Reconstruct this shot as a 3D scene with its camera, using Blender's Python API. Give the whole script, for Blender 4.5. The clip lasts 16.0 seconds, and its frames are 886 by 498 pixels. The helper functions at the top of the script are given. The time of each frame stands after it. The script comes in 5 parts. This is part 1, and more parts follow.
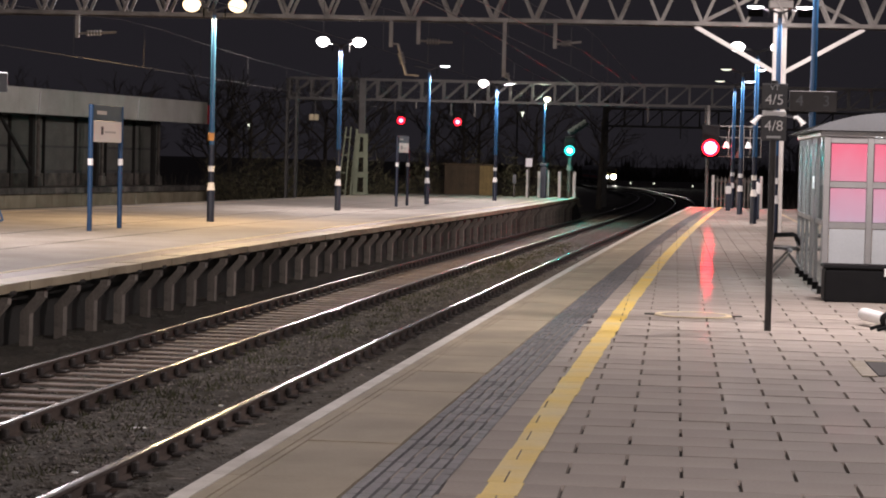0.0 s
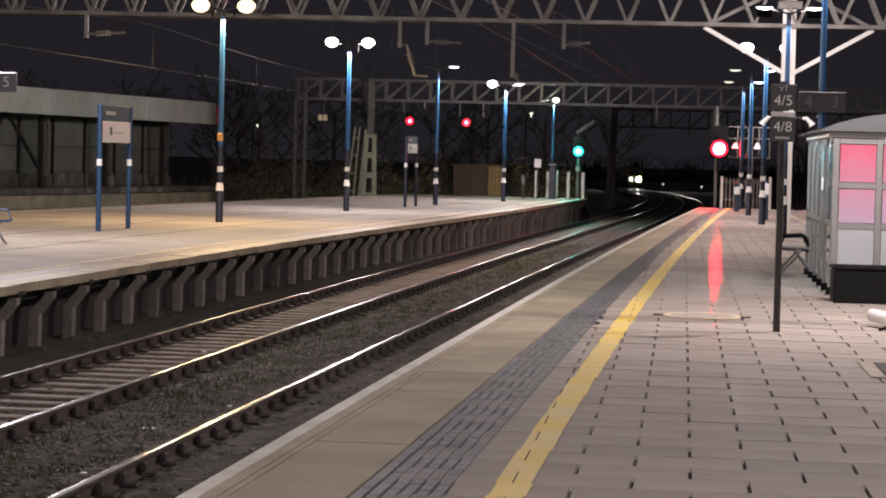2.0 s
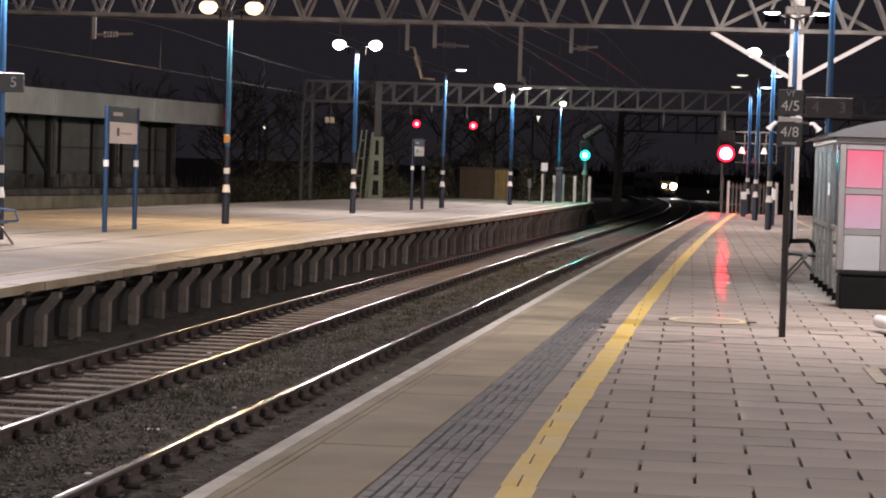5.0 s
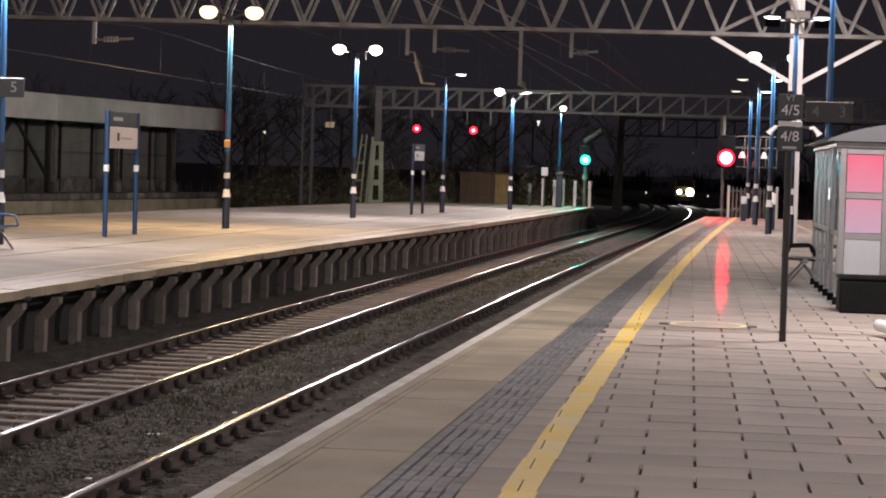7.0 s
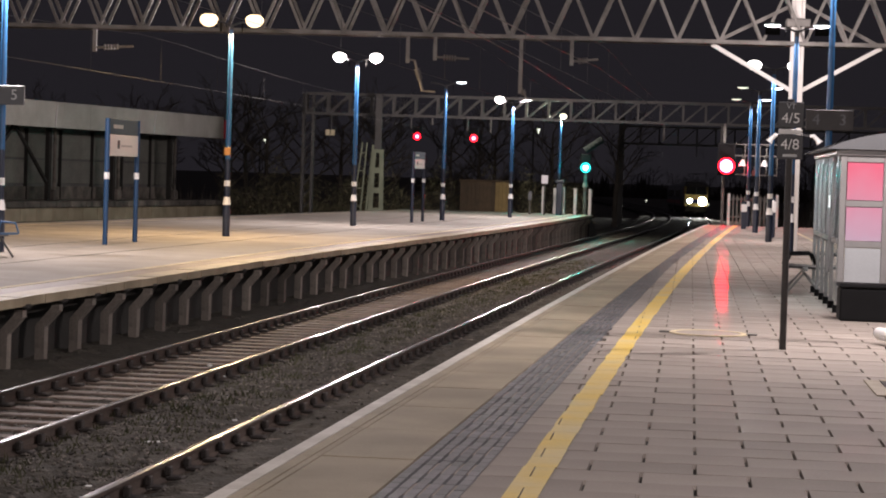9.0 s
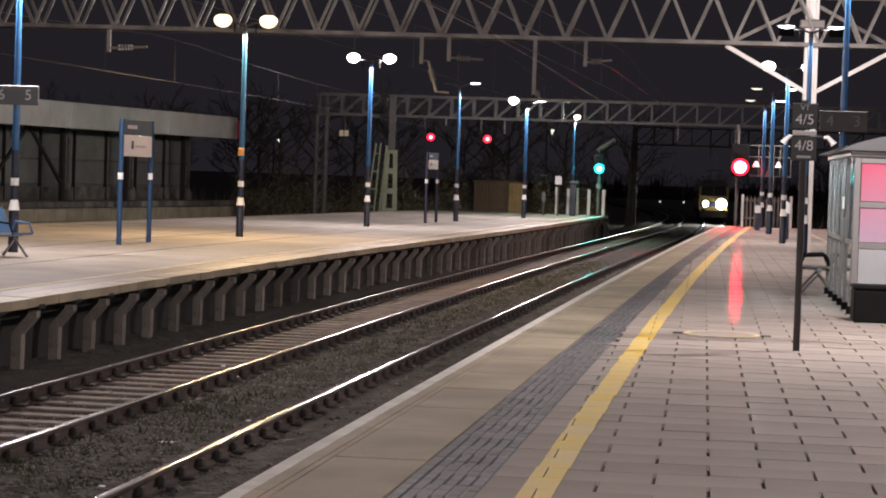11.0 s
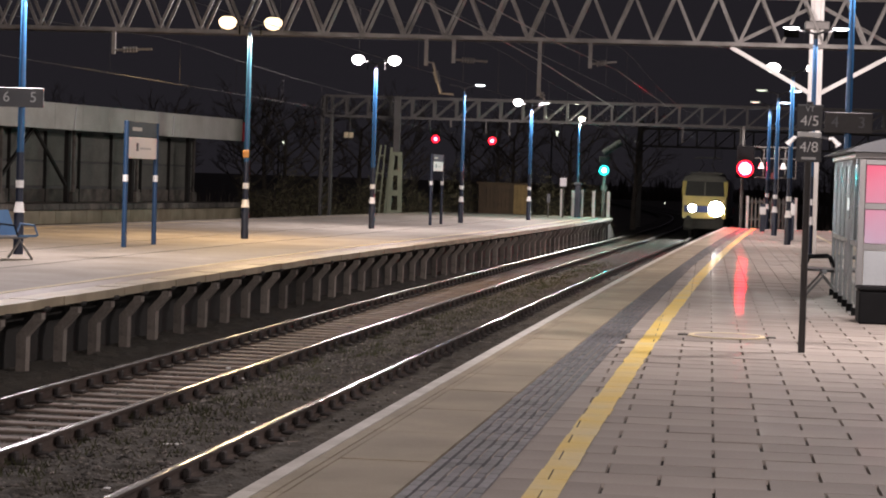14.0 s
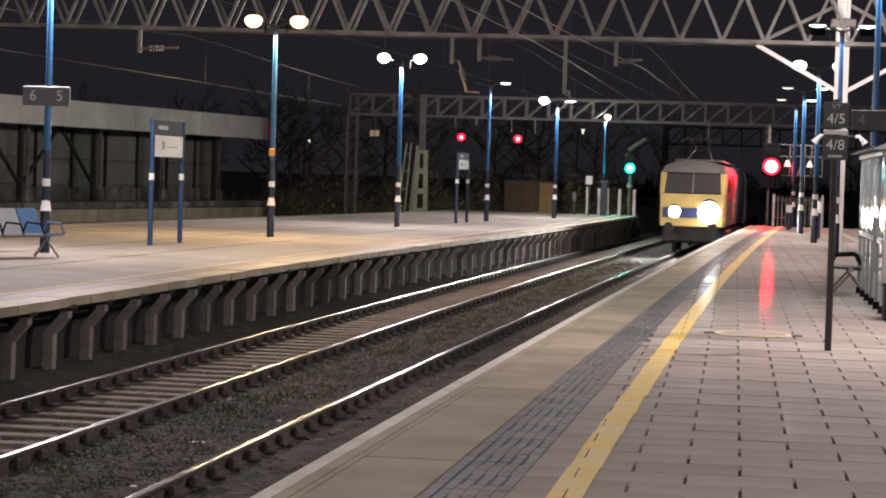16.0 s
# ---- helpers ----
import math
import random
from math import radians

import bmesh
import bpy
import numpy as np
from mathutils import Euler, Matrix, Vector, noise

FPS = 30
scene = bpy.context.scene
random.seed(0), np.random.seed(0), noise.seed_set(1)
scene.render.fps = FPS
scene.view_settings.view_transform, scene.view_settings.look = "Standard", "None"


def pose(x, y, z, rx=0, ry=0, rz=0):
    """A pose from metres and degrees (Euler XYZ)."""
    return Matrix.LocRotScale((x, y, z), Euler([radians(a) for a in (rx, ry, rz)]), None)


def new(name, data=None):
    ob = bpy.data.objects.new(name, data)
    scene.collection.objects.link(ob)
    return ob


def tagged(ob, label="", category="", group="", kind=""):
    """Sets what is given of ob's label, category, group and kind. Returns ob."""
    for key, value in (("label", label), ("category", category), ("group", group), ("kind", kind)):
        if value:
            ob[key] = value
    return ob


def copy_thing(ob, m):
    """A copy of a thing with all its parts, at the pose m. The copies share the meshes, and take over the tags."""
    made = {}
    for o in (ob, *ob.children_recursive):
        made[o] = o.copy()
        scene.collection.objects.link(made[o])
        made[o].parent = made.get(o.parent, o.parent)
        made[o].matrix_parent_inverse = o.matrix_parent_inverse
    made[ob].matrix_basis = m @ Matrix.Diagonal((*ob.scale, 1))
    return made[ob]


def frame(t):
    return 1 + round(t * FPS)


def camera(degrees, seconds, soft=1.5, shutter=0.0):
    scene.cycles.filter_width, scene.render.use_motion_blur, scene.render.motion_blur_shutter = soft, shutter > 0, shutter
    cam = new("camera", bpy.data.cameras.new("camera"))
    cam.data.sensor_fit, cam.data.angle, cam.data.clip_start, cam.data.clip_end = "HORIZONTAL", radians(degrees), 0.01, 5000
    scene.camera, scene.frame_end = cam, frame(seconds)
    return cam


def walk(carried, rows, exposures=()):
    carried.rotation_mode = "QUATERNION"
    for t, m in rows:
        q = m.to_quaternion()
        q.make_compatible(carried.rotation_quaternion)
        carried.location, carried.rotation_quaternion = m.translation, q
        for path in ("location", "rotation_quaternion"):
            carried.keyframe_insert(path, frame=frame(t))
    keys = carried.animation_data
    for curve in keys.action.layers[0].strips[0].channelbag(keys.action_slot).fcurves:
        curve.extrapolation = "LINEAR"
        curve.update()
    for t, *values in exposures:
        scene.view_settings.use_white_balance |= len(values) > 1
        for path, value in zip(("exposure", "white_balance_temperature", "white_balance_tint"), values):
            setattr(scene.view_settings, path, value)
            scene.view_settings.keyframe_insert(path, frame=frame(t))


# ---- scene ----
EYE_HEIGHT = 1.644
cam = camera(2 * math.degrees(math.atan(784 / 4055)), 16.0, soft=1.9)
walk(cam, [
    (0, pose(0, 0, 1.644, 87.742, -1.372, 5.785)),
    (0.5, pose(0, 0, 1.644, 87.775, -1.312, 5.848)),
    (1, pose(0, 0, 1.644, 87.756, -1.320, 5.918)),
    (1.5, pose(0, 0, 1.644, 87.778, -1.354, 5.945)),
    (2, pose(0, 0, 1.644, 87.752, -1.413, 6.003)),
    (2.5, pose(0, 0, 1.644, 87.742, -1.472, 6.017)),
    (3, pose(0, 0, 1.644, 87.746, -1.560, 6.051)),
    (3.5, pose(0, 0, 1.644, 87.721, -1.601, 6.070)),
    (4, pose(0, 0, 1.644, 87.767, -1.713, 6.093)),
    (6.5, pose(0, 0, 1.644, 87.871, -1.793, 6.200)),
    (7, pose(0, 0, 1.644, 87.940, -1.744, 6.174)),
    (7.5, pose(0, 0, 1.644, 88.020, -1.675, 6.166)),
    (8, pose(0, 0, 1.644, 88.073, -1.734, 6.166)),
    (8.5, pose(0, 0, 1.644, 88.097, -1.747, 6.156)),
    (9, pose(0, 0, 1.644, 88.135, -1.774, 6.180)),
    (11.5, pose(0, 0, 1.644, 88.141, -1.850, 6.586)),
    (12, pose(0, 0, 1.644, 88.119, -1.842, 6.619)),
    (12.5, pose(0, 0, 1.644, 88.138, -1.795, 6.622)),
    (13, pose(0, 0, 1.644, 88.158, -1.786, 6.618)),
    (13.5, pose(0, 0, 1.644, 88.164, -1.781, 6.633)),
    (14, pose(0, 0, 1.644, 88.185, -1.793, 6.641)),
    (14.5, pose(0, 0, 1.644, 88.188, -1.829, 6.748)),
    (15, pose(0, 0, 1.644, 88.149, -1.783, 6.937)),
    (15.5, pose(0, 0, 1.644, 88.144, -1.787, 7.091)),
    (16, pose(0, 0, 1.644, 88.120, -1.749, 7.284)),
])

# ---------------------------------------------------------------- world and exposure
scene.view_settings.exposure = 1.05
world = bpy.data.worlds.new("night")
scene.world = world
world.use_nodes = True
world.node_tree.nodes["Background"].inputs["Color"].default_value = (0.0072, 0.0064, 0.0080, 1)
world.node_tree.nodes["Background"].inputs["Strength"].default_value = 1.0

WARM = (1.0, 0.68, 0.37)
WHITE = (0.99, 0.86, 0.86)
COOL = (0.88, 0.95, 1.0)


# ---------------------------------------------------------------- materials
def material(name, base, rough=0.6, metal=0.0, vary=0.25, scale=3.0, fine=40.0, bump=0.2, second=None,
             piece=0.0, rough_vary=0.0, emit=None, strength=0.0, coat=0.0, bump_dist=0.01, spec=0.5, coat_rough=0.13):
    m = bpy.data.materials.new(name)
    m.use_nodes = True
    nt = m.node_tree
    b = nt.nodes["Principled BSDF"]
    b.inputs["Metallic"].default_value = metal
    b.inputs["Roughness"].default_value = rough
    b.inputs["Coat Weight"].default_value = coat
    b.inputs["Coat Roughness"].default_value = coat_rough
    b.inputs["Specular IOR Level"].default_value = spec
    tc = nt.nodes.new("ShaderNodeTexCoord")
    big = nt.nodes.new("ShaderNodeTexNoise")
    big.inputs["Scale"].default_value = scale
    big.inputs["Detail"].default_value = 6
    nt.links.new(tc.outputs["Object"], big.inputs["Vector"])
    small = nt.nodes.new("ShaderNodeTexNoise")
    small.inputs["Scale"].default_value = fine
    small.inputs["Detail"].default_value = 4
    nt.links.new(tc.outputs["Object"], small.inputs["Vector"])
    ramp = nt.nodes.new("ShaderNodeMapRange")
    ramp.inputs["From Min"].default_value, ramp.inputs["From Max"].default_value = 0.32, 0.68
    nt.links.new(big.outputs["Fac"], ramp.inputs["Value"])
    mix = nt.nodes.new("ShaderNodeMix")
    mix.data_type = "RGBA"
    lo = second or tuple(c * (1 - vary) for c in base)
    mix.inputs["A"].default_value, mix.inputs["B"].default_value = (*lo, 1), (*base, 1)
    nt.links.new(ramp.outputs["Result"], mix.inputs["Factor"])
    grain = nt.nodes.new("ShaderNodeMapRange")
    grain.inputs["To Min"].default_value, grain.inputs["To Max"].default_value = 1 - vary, 1 + vary
    nt.links.new(small.outputs["Fac"], grain.inputs["Value"])
    hsv = nt.nodes.new("ShaderNodeHueSaturation")
    nt.links.new(mix.outputs["Result"], hsv.inputs["Color"])
    nt.links.new(grain.outputs["Result"], hsv.inputs["Value"])
    colour = hsv.outputs["Color"]
    if piece:
        info = nt.nodes.new("ShaderNodeObjectInfo")
        geo = nt.nodes.new("ShaderNodeNewGeometry")
        add = nt.nodes.new("ShaderNodeMath")
        add.operation = "ADD"
        nt.links.new(info.outputs["Random"], add.inputs[0])
        nt.links.new(geo.outputs["Random Per Island"], add.inputs[1])
        fr = nt.nodes.new("ShaderNodeMath")
        fr.operation = "FRACT"
        nt.links.new(add.outputs[0], fr.inputs[0])
        pr = nt.nodes.new("ShaderNodeMapRange")
        pr.inputs["To Min"].default_value, pr.inputs["To Max"].default_value = 1 - piece, 1 + piece
        nt.links.new(fr.outputs[0], pr.inputs["Value"])
        h2 = nt.nodes.new("ShaderNodeHueSaturation")
        nt.links.new(colour, h2.inputs["Color"])
        nt.links.new(pr.outputs["Result"], h2.inputs["Value"])
        colour = h2.outputs["Color"]
        if coat:
            cr = nt.nodes.new("ShaderNodeMapRange")
            cr.inputs["To Min"].default_value, cr.inputs["To Max"].default_value = coat * 0.2, coat * 1.8
            nt.links.new(fr.outputs[0], cr.inputs["Value"])
            nt.links.new(cr.outputs["Result"], b.inputs["Coat Weight"])
    nt.links.new(colour, b.inputs["Base Color"])
    if rough_vary:
        rr = nt.nodes.new("ShaderNodeMapRange")
        rr.inputs["To Min"].default_value, rr.inputs["To Max"].default_value = rough - rough_vary, rough + rough_vary
        nt.links.new(big.outputs["Fac"], rr.inputs["Value"])
        nt.links.new(rr.outputs["Result"], b.inputs["Roughness"])
    if bump:
        bp = nt.nodes.new("ShaderNodeBump")
        bp.inputs["Strength"].default_value, bp.inputs["Distance"].default_value = bump, bump_dist
        nt.links.new(small.outputs["Fac"], bp.inputs["Height"])
        nt.links.new(bp.outputs["Normal"], b.inputs["Normal"])
    if emit:
        b.inputs["Emission Color"].default_value = (*emit, 1)
        b.inputs["Emission Strength"].default_value = strength
    return m


def glass_material(name, tint, rough=0.05, clear=0.7):
    m = bpy.data.materials.new(name)
    m.use_nodes = True
    b = m.node_tree.nodes["Principled BSDF"]
    b.inputs["Base Color"].default_value = (*tint, 1)
    b.inputs["Roughness"].default_value = rough
    b.inputs["Transmission Weight"].default_value = clear
    b.inputs["IOR"].default_value = 1.45
    return m


M = {}
M["slab"] = material("paving_slab", (0.39, 0.345, 0.305), 0.82, vary=0.16, scale=0.45, fine=55, bump=0.10, piece=0.12, rough_vary=0.08, second=(0.275, 0.24, 0.208), spec=0.2, coat=0.042, coat_rough=0.085)
M["joint"] = material("joint_dirt", (0.045, 0.04, 0.035), 0.9, vary=0.3)
M["coping"] = material("coping_concrete", (0.40, 0.338, 0.24), 0.6, vary=0.18, scale=1.2, fine=60, bump=0.12, piece=0.09, second=(0.26, 0.22, 0.15), rough_vary=0.1, spec=0.25)
M["edge_white"] = material("worn_white_edge", (0.74, 0.71, 0.65), 0.55, vary=0.15, scale=3, second=(0.52, 0.49, 0.43))
M["block"] = material("blue_grey_block", (0.15, 0.145, 0.155), 0.5, vary=0.2, scale=2, fine=50, piece=0.2, second=(0.095, 0.095, 0.1))
M["yellow"] = material("yellow_line_paint", (0.80, 0.56, 0.10), 0.6, vary=0.12, scale=1.3, fine=30, second=(0.68, 0.54, 0.24), coat=0.04, piece=0.06)
M["faded_yellow"] = material("faded_yellow_paint", (0.66, 0.56, 0.36), 0.7, vary=0.2, scale=3, second=(0.44, 0.37, 0.25), spec=0.25)
M["tarmac"] = material("worn_platform_tarmac", (0.33, 0.30, 0.265), 0.75, vary=0.24, scale=0.7, fine=14, bump=0.3, second=(0.225, 0.2, 0.172), spec=0.25)
M["stained"] = material("stained_edging", (0.185, 0.135, 0.11), 0.6, vary=0.2, scale=1, fine=30, second=(0.13, 0.095, 0.08), spec=0.25)
M["old_concrete"] = material("old_concrete", (0.23, 0.20, 0.17), 0.8, vary=0.35, scale=1.6, fine=25, bump=0.4, second=(0.06, 0.055, 0.048), piece=0.42)
# near-black concrete for parts below the platform edge and the canopy
M["dark_concrete"] = material("near_black_concrete", (0.035, 0.032, 0.028), 0.9, vary=0.4, scale=1.5, fine=20, bump=0.4)
M["ballast"] = material("brown_ballast", (0.07, 0.061, 0.047), 0.85, vary=0.5, scale=2.2, fine=28, bump=0.9, second=(0.05, 0.045, 0.036), bump_dist=0.04)
M["stone"] = material("ballast_stone", (0.16, 0.142, 0.122), 0.8, vary=0.3, scale=9, fine=60, piece=0.75, second=(0.08, 0.07, 0.062))
M["weed"] = material("dull_weed", (0.075, 0.078, 0.035), 0.8, vary=0.4, piece=0.35)
M["sleeper"] = material("brown_sleeper", (0.155, 0.115, 0.09), 0.75, vary=0.4, scale=4, fine=30, bump=0.4, piece=0.25, second=(0.105, 0.082, 0.068))
M["rail_top"] = material("polished_rail", (0.43, 0.425, 0.42), 0.2, 0.25, vary=0.14, scale=1.5, rough_vary=0.04, bump=0.02)
M["rail_side"] = material("rusty_rail", (0.085, 0.06, 0.048), 0.75, 0.2, vary=0.4, scale=5)
M["chair"] = material("rusty_chair", (0.05, 0.042, 0.038), 0.8, vary=0.4, scale=8)
M["ground"] = material("dark_earth", (0.13, 0.115, 0.095), 0.95, vary=0.4, scale=0.3, fine=6, bump=0.5, bump_dist=0.05)
M["steel"] = material("galvanised_steel", (0.165, 0.153, 0.14), 0.6, 0.25, vary=0.25, scale=2, fine=30, second=(0.075, 0.068, 0.06))
M["far_steel"] = material("weathered_steel", (0.11, 0.105, 0.10), 0.7, 0.2, vary=0.3, scale=1.5)
M["white_mast"] = material("white_painted_steel", (0.66, 0.63, 0.60), 0.5, vary=0.12, scale=2, second=(0.6, 0.57, 0.53))
M["green_steel"] = material("pale_green_steel", (0.25, 0.275, 0.185), 0.65, vary=0.25, scale=2)
M["blue"] = material("blue_paint", (0.016, 0.085, 0.20), 0.4, vary=0.12, scale=3, bump=0.03)
M["navy"] = material("dark_navy_paint", (0.012, 0.019, 0.04), 0.45, vary=0.15, scale=3)
M["white"] = material("white_paint", (0.8, 0.79, 0.77), 0.5, vary=0.06)
# near-zero black for the plates added to block lamp light
M["light_block"] = material("light_blocking_black", (0.004, 0.004, 0.004), 1.0, vary=0.1, bump=0, spec=0.0)
M["lamp_grey"] = material("lamp_housing", (0.035, 0.035, 0.038), 0.7, vary=0.1)
M["black"] = material("black_plastic", (0.0075, 0.0075, 0.008), 0.85, vary=0.25, scale=6, fine=80, bump=0.1, spec=0.15)
M["sign_black"] = material("black_sign_face", (0.02, 0.02, 0.022), 0.45, vary=0.1)
M["pole_dark"] = material("dark_grey_pole", (0.05, 0.046, 0.045), 0.6, 0.2, vary=0.2, scale=4)
M["sign_grey"] = material("grey_sign_face", (0.085, 0.09, 0.096), 0.45, vary=0.08)
M["print_grey"] = material("pale_print", (0.5, 0.52, 0.52), 0.5, vary=0.05)
M["print_white"] = material("white_print", (0.85, 0.85, 0.83), 0.5, vary=0.03)
M["post_blue"] = material("dull_blue_paint", (0.012, 0.05, 0.12), 0.5, vary=0.12, scale=3, bump=0.03)
M["slate"] = material("slate_blue_panel", (0.085, 0.125, 0.165), 0.85, vary=0.08, spec=0.15)
M["plate_cream"] = material("cream_plate", (0.72, 0.62, 0.40), 0.5, vary=0.1)
M["orange"] = material("orange_plate", (0.75, 0.33, 0.05), 0.5, vary=0.1)
M["red_dark"] = material("dark_red_plate", (0.10, 0.02, 0.018), 0.6, vary=0.1)
M["red_paint"] = material("red_paint", (0.55, 0.035, 0.05), 0.4, vary=0.1)
M["canopy"] = material("grey_canopy_panel", (0.62, 0.60, 0.55), 0.65, vary=0.16, scale=0.8, fine=12, second=(0.48, 0.46, 0.41))
M["panel_dull"] = material("dull_boarding", (0.22, 0.215, 0.19), 0.85, vary=0.25, scale=1.2, fine=9, piece=0.12)
# wall grey with the canopy's shade darkened into it
M["brick"] = material("shade_grey_wall", (0.16, 0.155, 0.15), 0.85, vary=0.3, scale=0.8, fine=10)
M["wood"] = material("brown_timber", (0.10, 0.06, 0.036), 0.75, vary=0.35, scale=2, fine=12, piece=0.15)
M["wood_lit"] = material("lit_end_timber", (0.33, 0.21, 0.085), 0.7, vary=0.3, scale=2, fine=12, piece=0.15)
M["alu"] = material("grey_aluminium", (0.26, 0.255, 0.25), 0.42, 0.35, vary=0.1, scale=4)
M["panel"] = material("frosted_panel", (0.66, 0.64, 0.66), 0.5, vary=0.05, scale=2)
M["panel_grey"] = material("pale_grey_panel", (0.40, 0.42, 0.43), 0.5, vary=0.08, scale=3)
M["pane"] = glass_material("shelter_glass", (0.75, 0.8, 0.8), 0.06, 0.85)
M["roof"] = material("shelter_roof", (0.13, 0.136, 0.142), 0.45, 0.2, vary=0.15, scale=2)
M["iron"] = material("cast_iron", (0.10, 0.09, 0.08), 0.6, 0.3, vary=0.2)
M["seat_blue"] = material("blue_seat", (0.07, 0.16, 0.30), 0.5, vary=0.1)
M["seat_steel"] = material("perforated_seat_steel", (0.42, 0.43, 0.45), 0.45, 0.4, vary=0.15, fine=90)
M["bark"] = material("dark_bark", (0.12, 0.10, 0.085), 0.9, vary=0.3)
M["brush"] = material("dry_winter_brush", (0.36, 0.29, 0.19), 0.9, vary=0.4, piece=0.5, second=(0.18, 0.18, 0.10))
M["train_yellow"] = material("warning_yellow", (0.68, 0.52, 0.16), 0.45, vary=0.12, scale=2, second=(0.55, 0.43, 0.16))
M["train_grey"] = material("dark_grey_livery", (0.10, 0.10, 0.115), 0.4, vary=0.15, scale=1.5)
M["train_red"] = material("red_livery", (0.40, 0.035, 0.045), 0.38, vary=0.12, scale=1.5)
M["train_roof"] = material("grimy_roof", (0.20, 0.185, 0.165), 0.7, vary=0.3, scale=1.5)
M["train_blue"] = material("blue_band", (0.035, 0.055, 0.16), 0.4, vary=0.12)
# glass colour greyed to carry the haze in front of the windscreen
M["windscreen"] = material("dark_glass", (0.075, 0.072, 0.07), 0.12, vary=0.05, bump=0)
M["under"] = material("grimy_underframe", (0.03, 0.028, 0.026), 0.8, vary=0.3, scale=5)


def glow(name, colour, strength):
    return material(name, (0.03, 0.03, 0.03), 0.4, vary=0.02, bump=0, emit=colour, strength=strength)


M["glow_warm"] = glow("warm_lamp_glow", (1.0, 0.72, 0.40), 1.5)
M["glow_white"] = glow("white_lamp_glow", (1.0, 0.93, 0.9), 5)
M["glow_pale"] = glow("pale_lamp_glow", (1.0, 0.93, 0.70), 1.6)
M["glow_cool"] = glow("cool_lamp_glow", COOL, 4)
M["glow_dim"] = glow("dim_lamp_glow", (0.95, 1.0, 0.8), 0.7)
M["glow_red"] = glow("red_signal_core", (1.0, 0.008, 0.018), 250)
# glow of the discs that imitate the halo round a signal lens
M["halo_red"] = glow("red_signal_halo", (1.0, 0.0005, 0.014), 2.6)
M["halo_green"] = glow("green_signal_halo", (0.0, 0.66, 0.62), 1.5)
M["glow_red_small"] = glow("red_distant_glow", (1.0, 0.05, 0.09), 22)
M["glow_green"] = glow("green_signal_glow", (0.010, 1.0, 0.87), 600)
M["glow_head"] = glow("headlight_glow", (1.0, 0.97, 0.88), 320)
M["glow_marker"] = glow("marker_glow", (0.85, 0.94, 1.0), 110)
M["glow_cab"] = glow("cab_lamp_glow", (1.0, 0.7, 0.4), 2.0)


# ---------------------------------------------------------------- mesh helpers
class Mesh:
    """Gathers faces and turns them into one mesh."""

    def __init__(self):
        self.v, self.f, self.m = [], [], []

    def add(self, verts, faces, slot=0):
        n = len(self.v)
        self.v.extend(tuple(p) for p in verts)
        self.f.extend(tuple(i + n for i in f) for f in faces)
        self.m.extend([slot] * len(faces))
        return self

    def box(self, a, b, bevel=0.0, slot=0, turn=None):
        """A box between two corners, its edges chamfered."""
        a, b = Vector(a), Vector(b)
        lo = Vector([min(p, q) for p, q in zip(a, b)])
        hi = Vector([max(p, q) for p, q in zip(a, b)])
        c = min(bevel, min(hi - lo) * 0.45)
        if c <= 0:
            vs = [Vector((x, y, z)) for x in (lo.x, hi.x) for y in (lo.y, hi.y) for z in (lo.z, hi.z)]
            fs = [(0, 1, 3, 2), (4, 6, 7, 5), (0, 4, 5, 1), (2, 3, 7, 6), (0, 2, 6, 4), (1, 5, 7, 3)]
        else:
            bm = bmesh.new()
            for sx in (0, 1):
                for sy in (0, 1):
                    for sz in (0, 1):
                        p = Vector(((lo.x, hi.x)[sx], (lo.y, hi.y)[sy], (lo.z, hi.z)[sz]))
                        for ax in range(3):
                            q = p.copy()
                            for o in range(3):
                                if o != ax:
                                    q[o] += c if (sx, sy, sz)[o] == 0 else -c
                            bm.verts.new(q)
            bmesh.ops.convex_hull(bm, input=bm.verts)
            bm.verts.index_update()
            vs = [v.co.copy() for v in bm.verts]
            fs = [tuple(v.index for v in f.verts) for f in bm.faces]
            bm.free()
        if turn is not None:
            vs = [turn @ v for v in vs]
        return self.add(vs, fs, slot)

    def beam(self, p, q, w, h=None, slot=0):
        """A square bar from p to q."""
        p, q = Vector(p), Vector(q)
        h = h or w
        d = (q - p).normalized()
        side = d.cross(Vector((0, 0, 1)))
        if side.length < 1e-3:
            side = Vector((1, 0, 0))
        side.normalize()
        up = side.cross(d).normalized()
        vs = [e + side * (sx * w / 2) + up * (sz * h / 2) for e in (p, q) for sx, sz in ((-1, -1), (1, -1), (1, 1), (-1, 1))]
        return self.add(vs, [(0, 1, 2, 3), (7, 6, 5, 4), (0, 4, 5, 1), (1, 5, 6, 2), (2, 6, 7, 3), (3, 7, 4, 0)], slot)

    def tube(self, pts, r, n=8, slot=0, cap=True):
        """A round bar through pts; r is one radius, or one for each point."""
        pts = [Vector(p) for p in pts]
        rs = r if isinstance(r, (list, tuple)) else [r] * len(pts)
        vs, fs = [], []
        for i, p in enumerate(pts):
            d = (pts[min(i + 1, len(pts) - 1)] - pts[max(i - 1, 0)])
            d = d.normalized() if d.length > 1e-6 else Vector((0, 0, 1))
            a = d.cross(Vector((0, 0, 1)))
            if a.length < 1e-3:
                a = Vector((1, 0, 0))
            a.normalize()
            b = d.cross(a)
            vs += [p + (a * math.cos(k * math.tau / n) + b * math.sin(k * math.tau / n)) * rs[i] for k in range(n)]
        for i in range(len(pts) - 1):
            for k in range(n):
                k2 = (k + 1) % n
                fs.append((i * n + k, i * n + k2, (i + 1) * n + k2, (i + 1) * n + k))
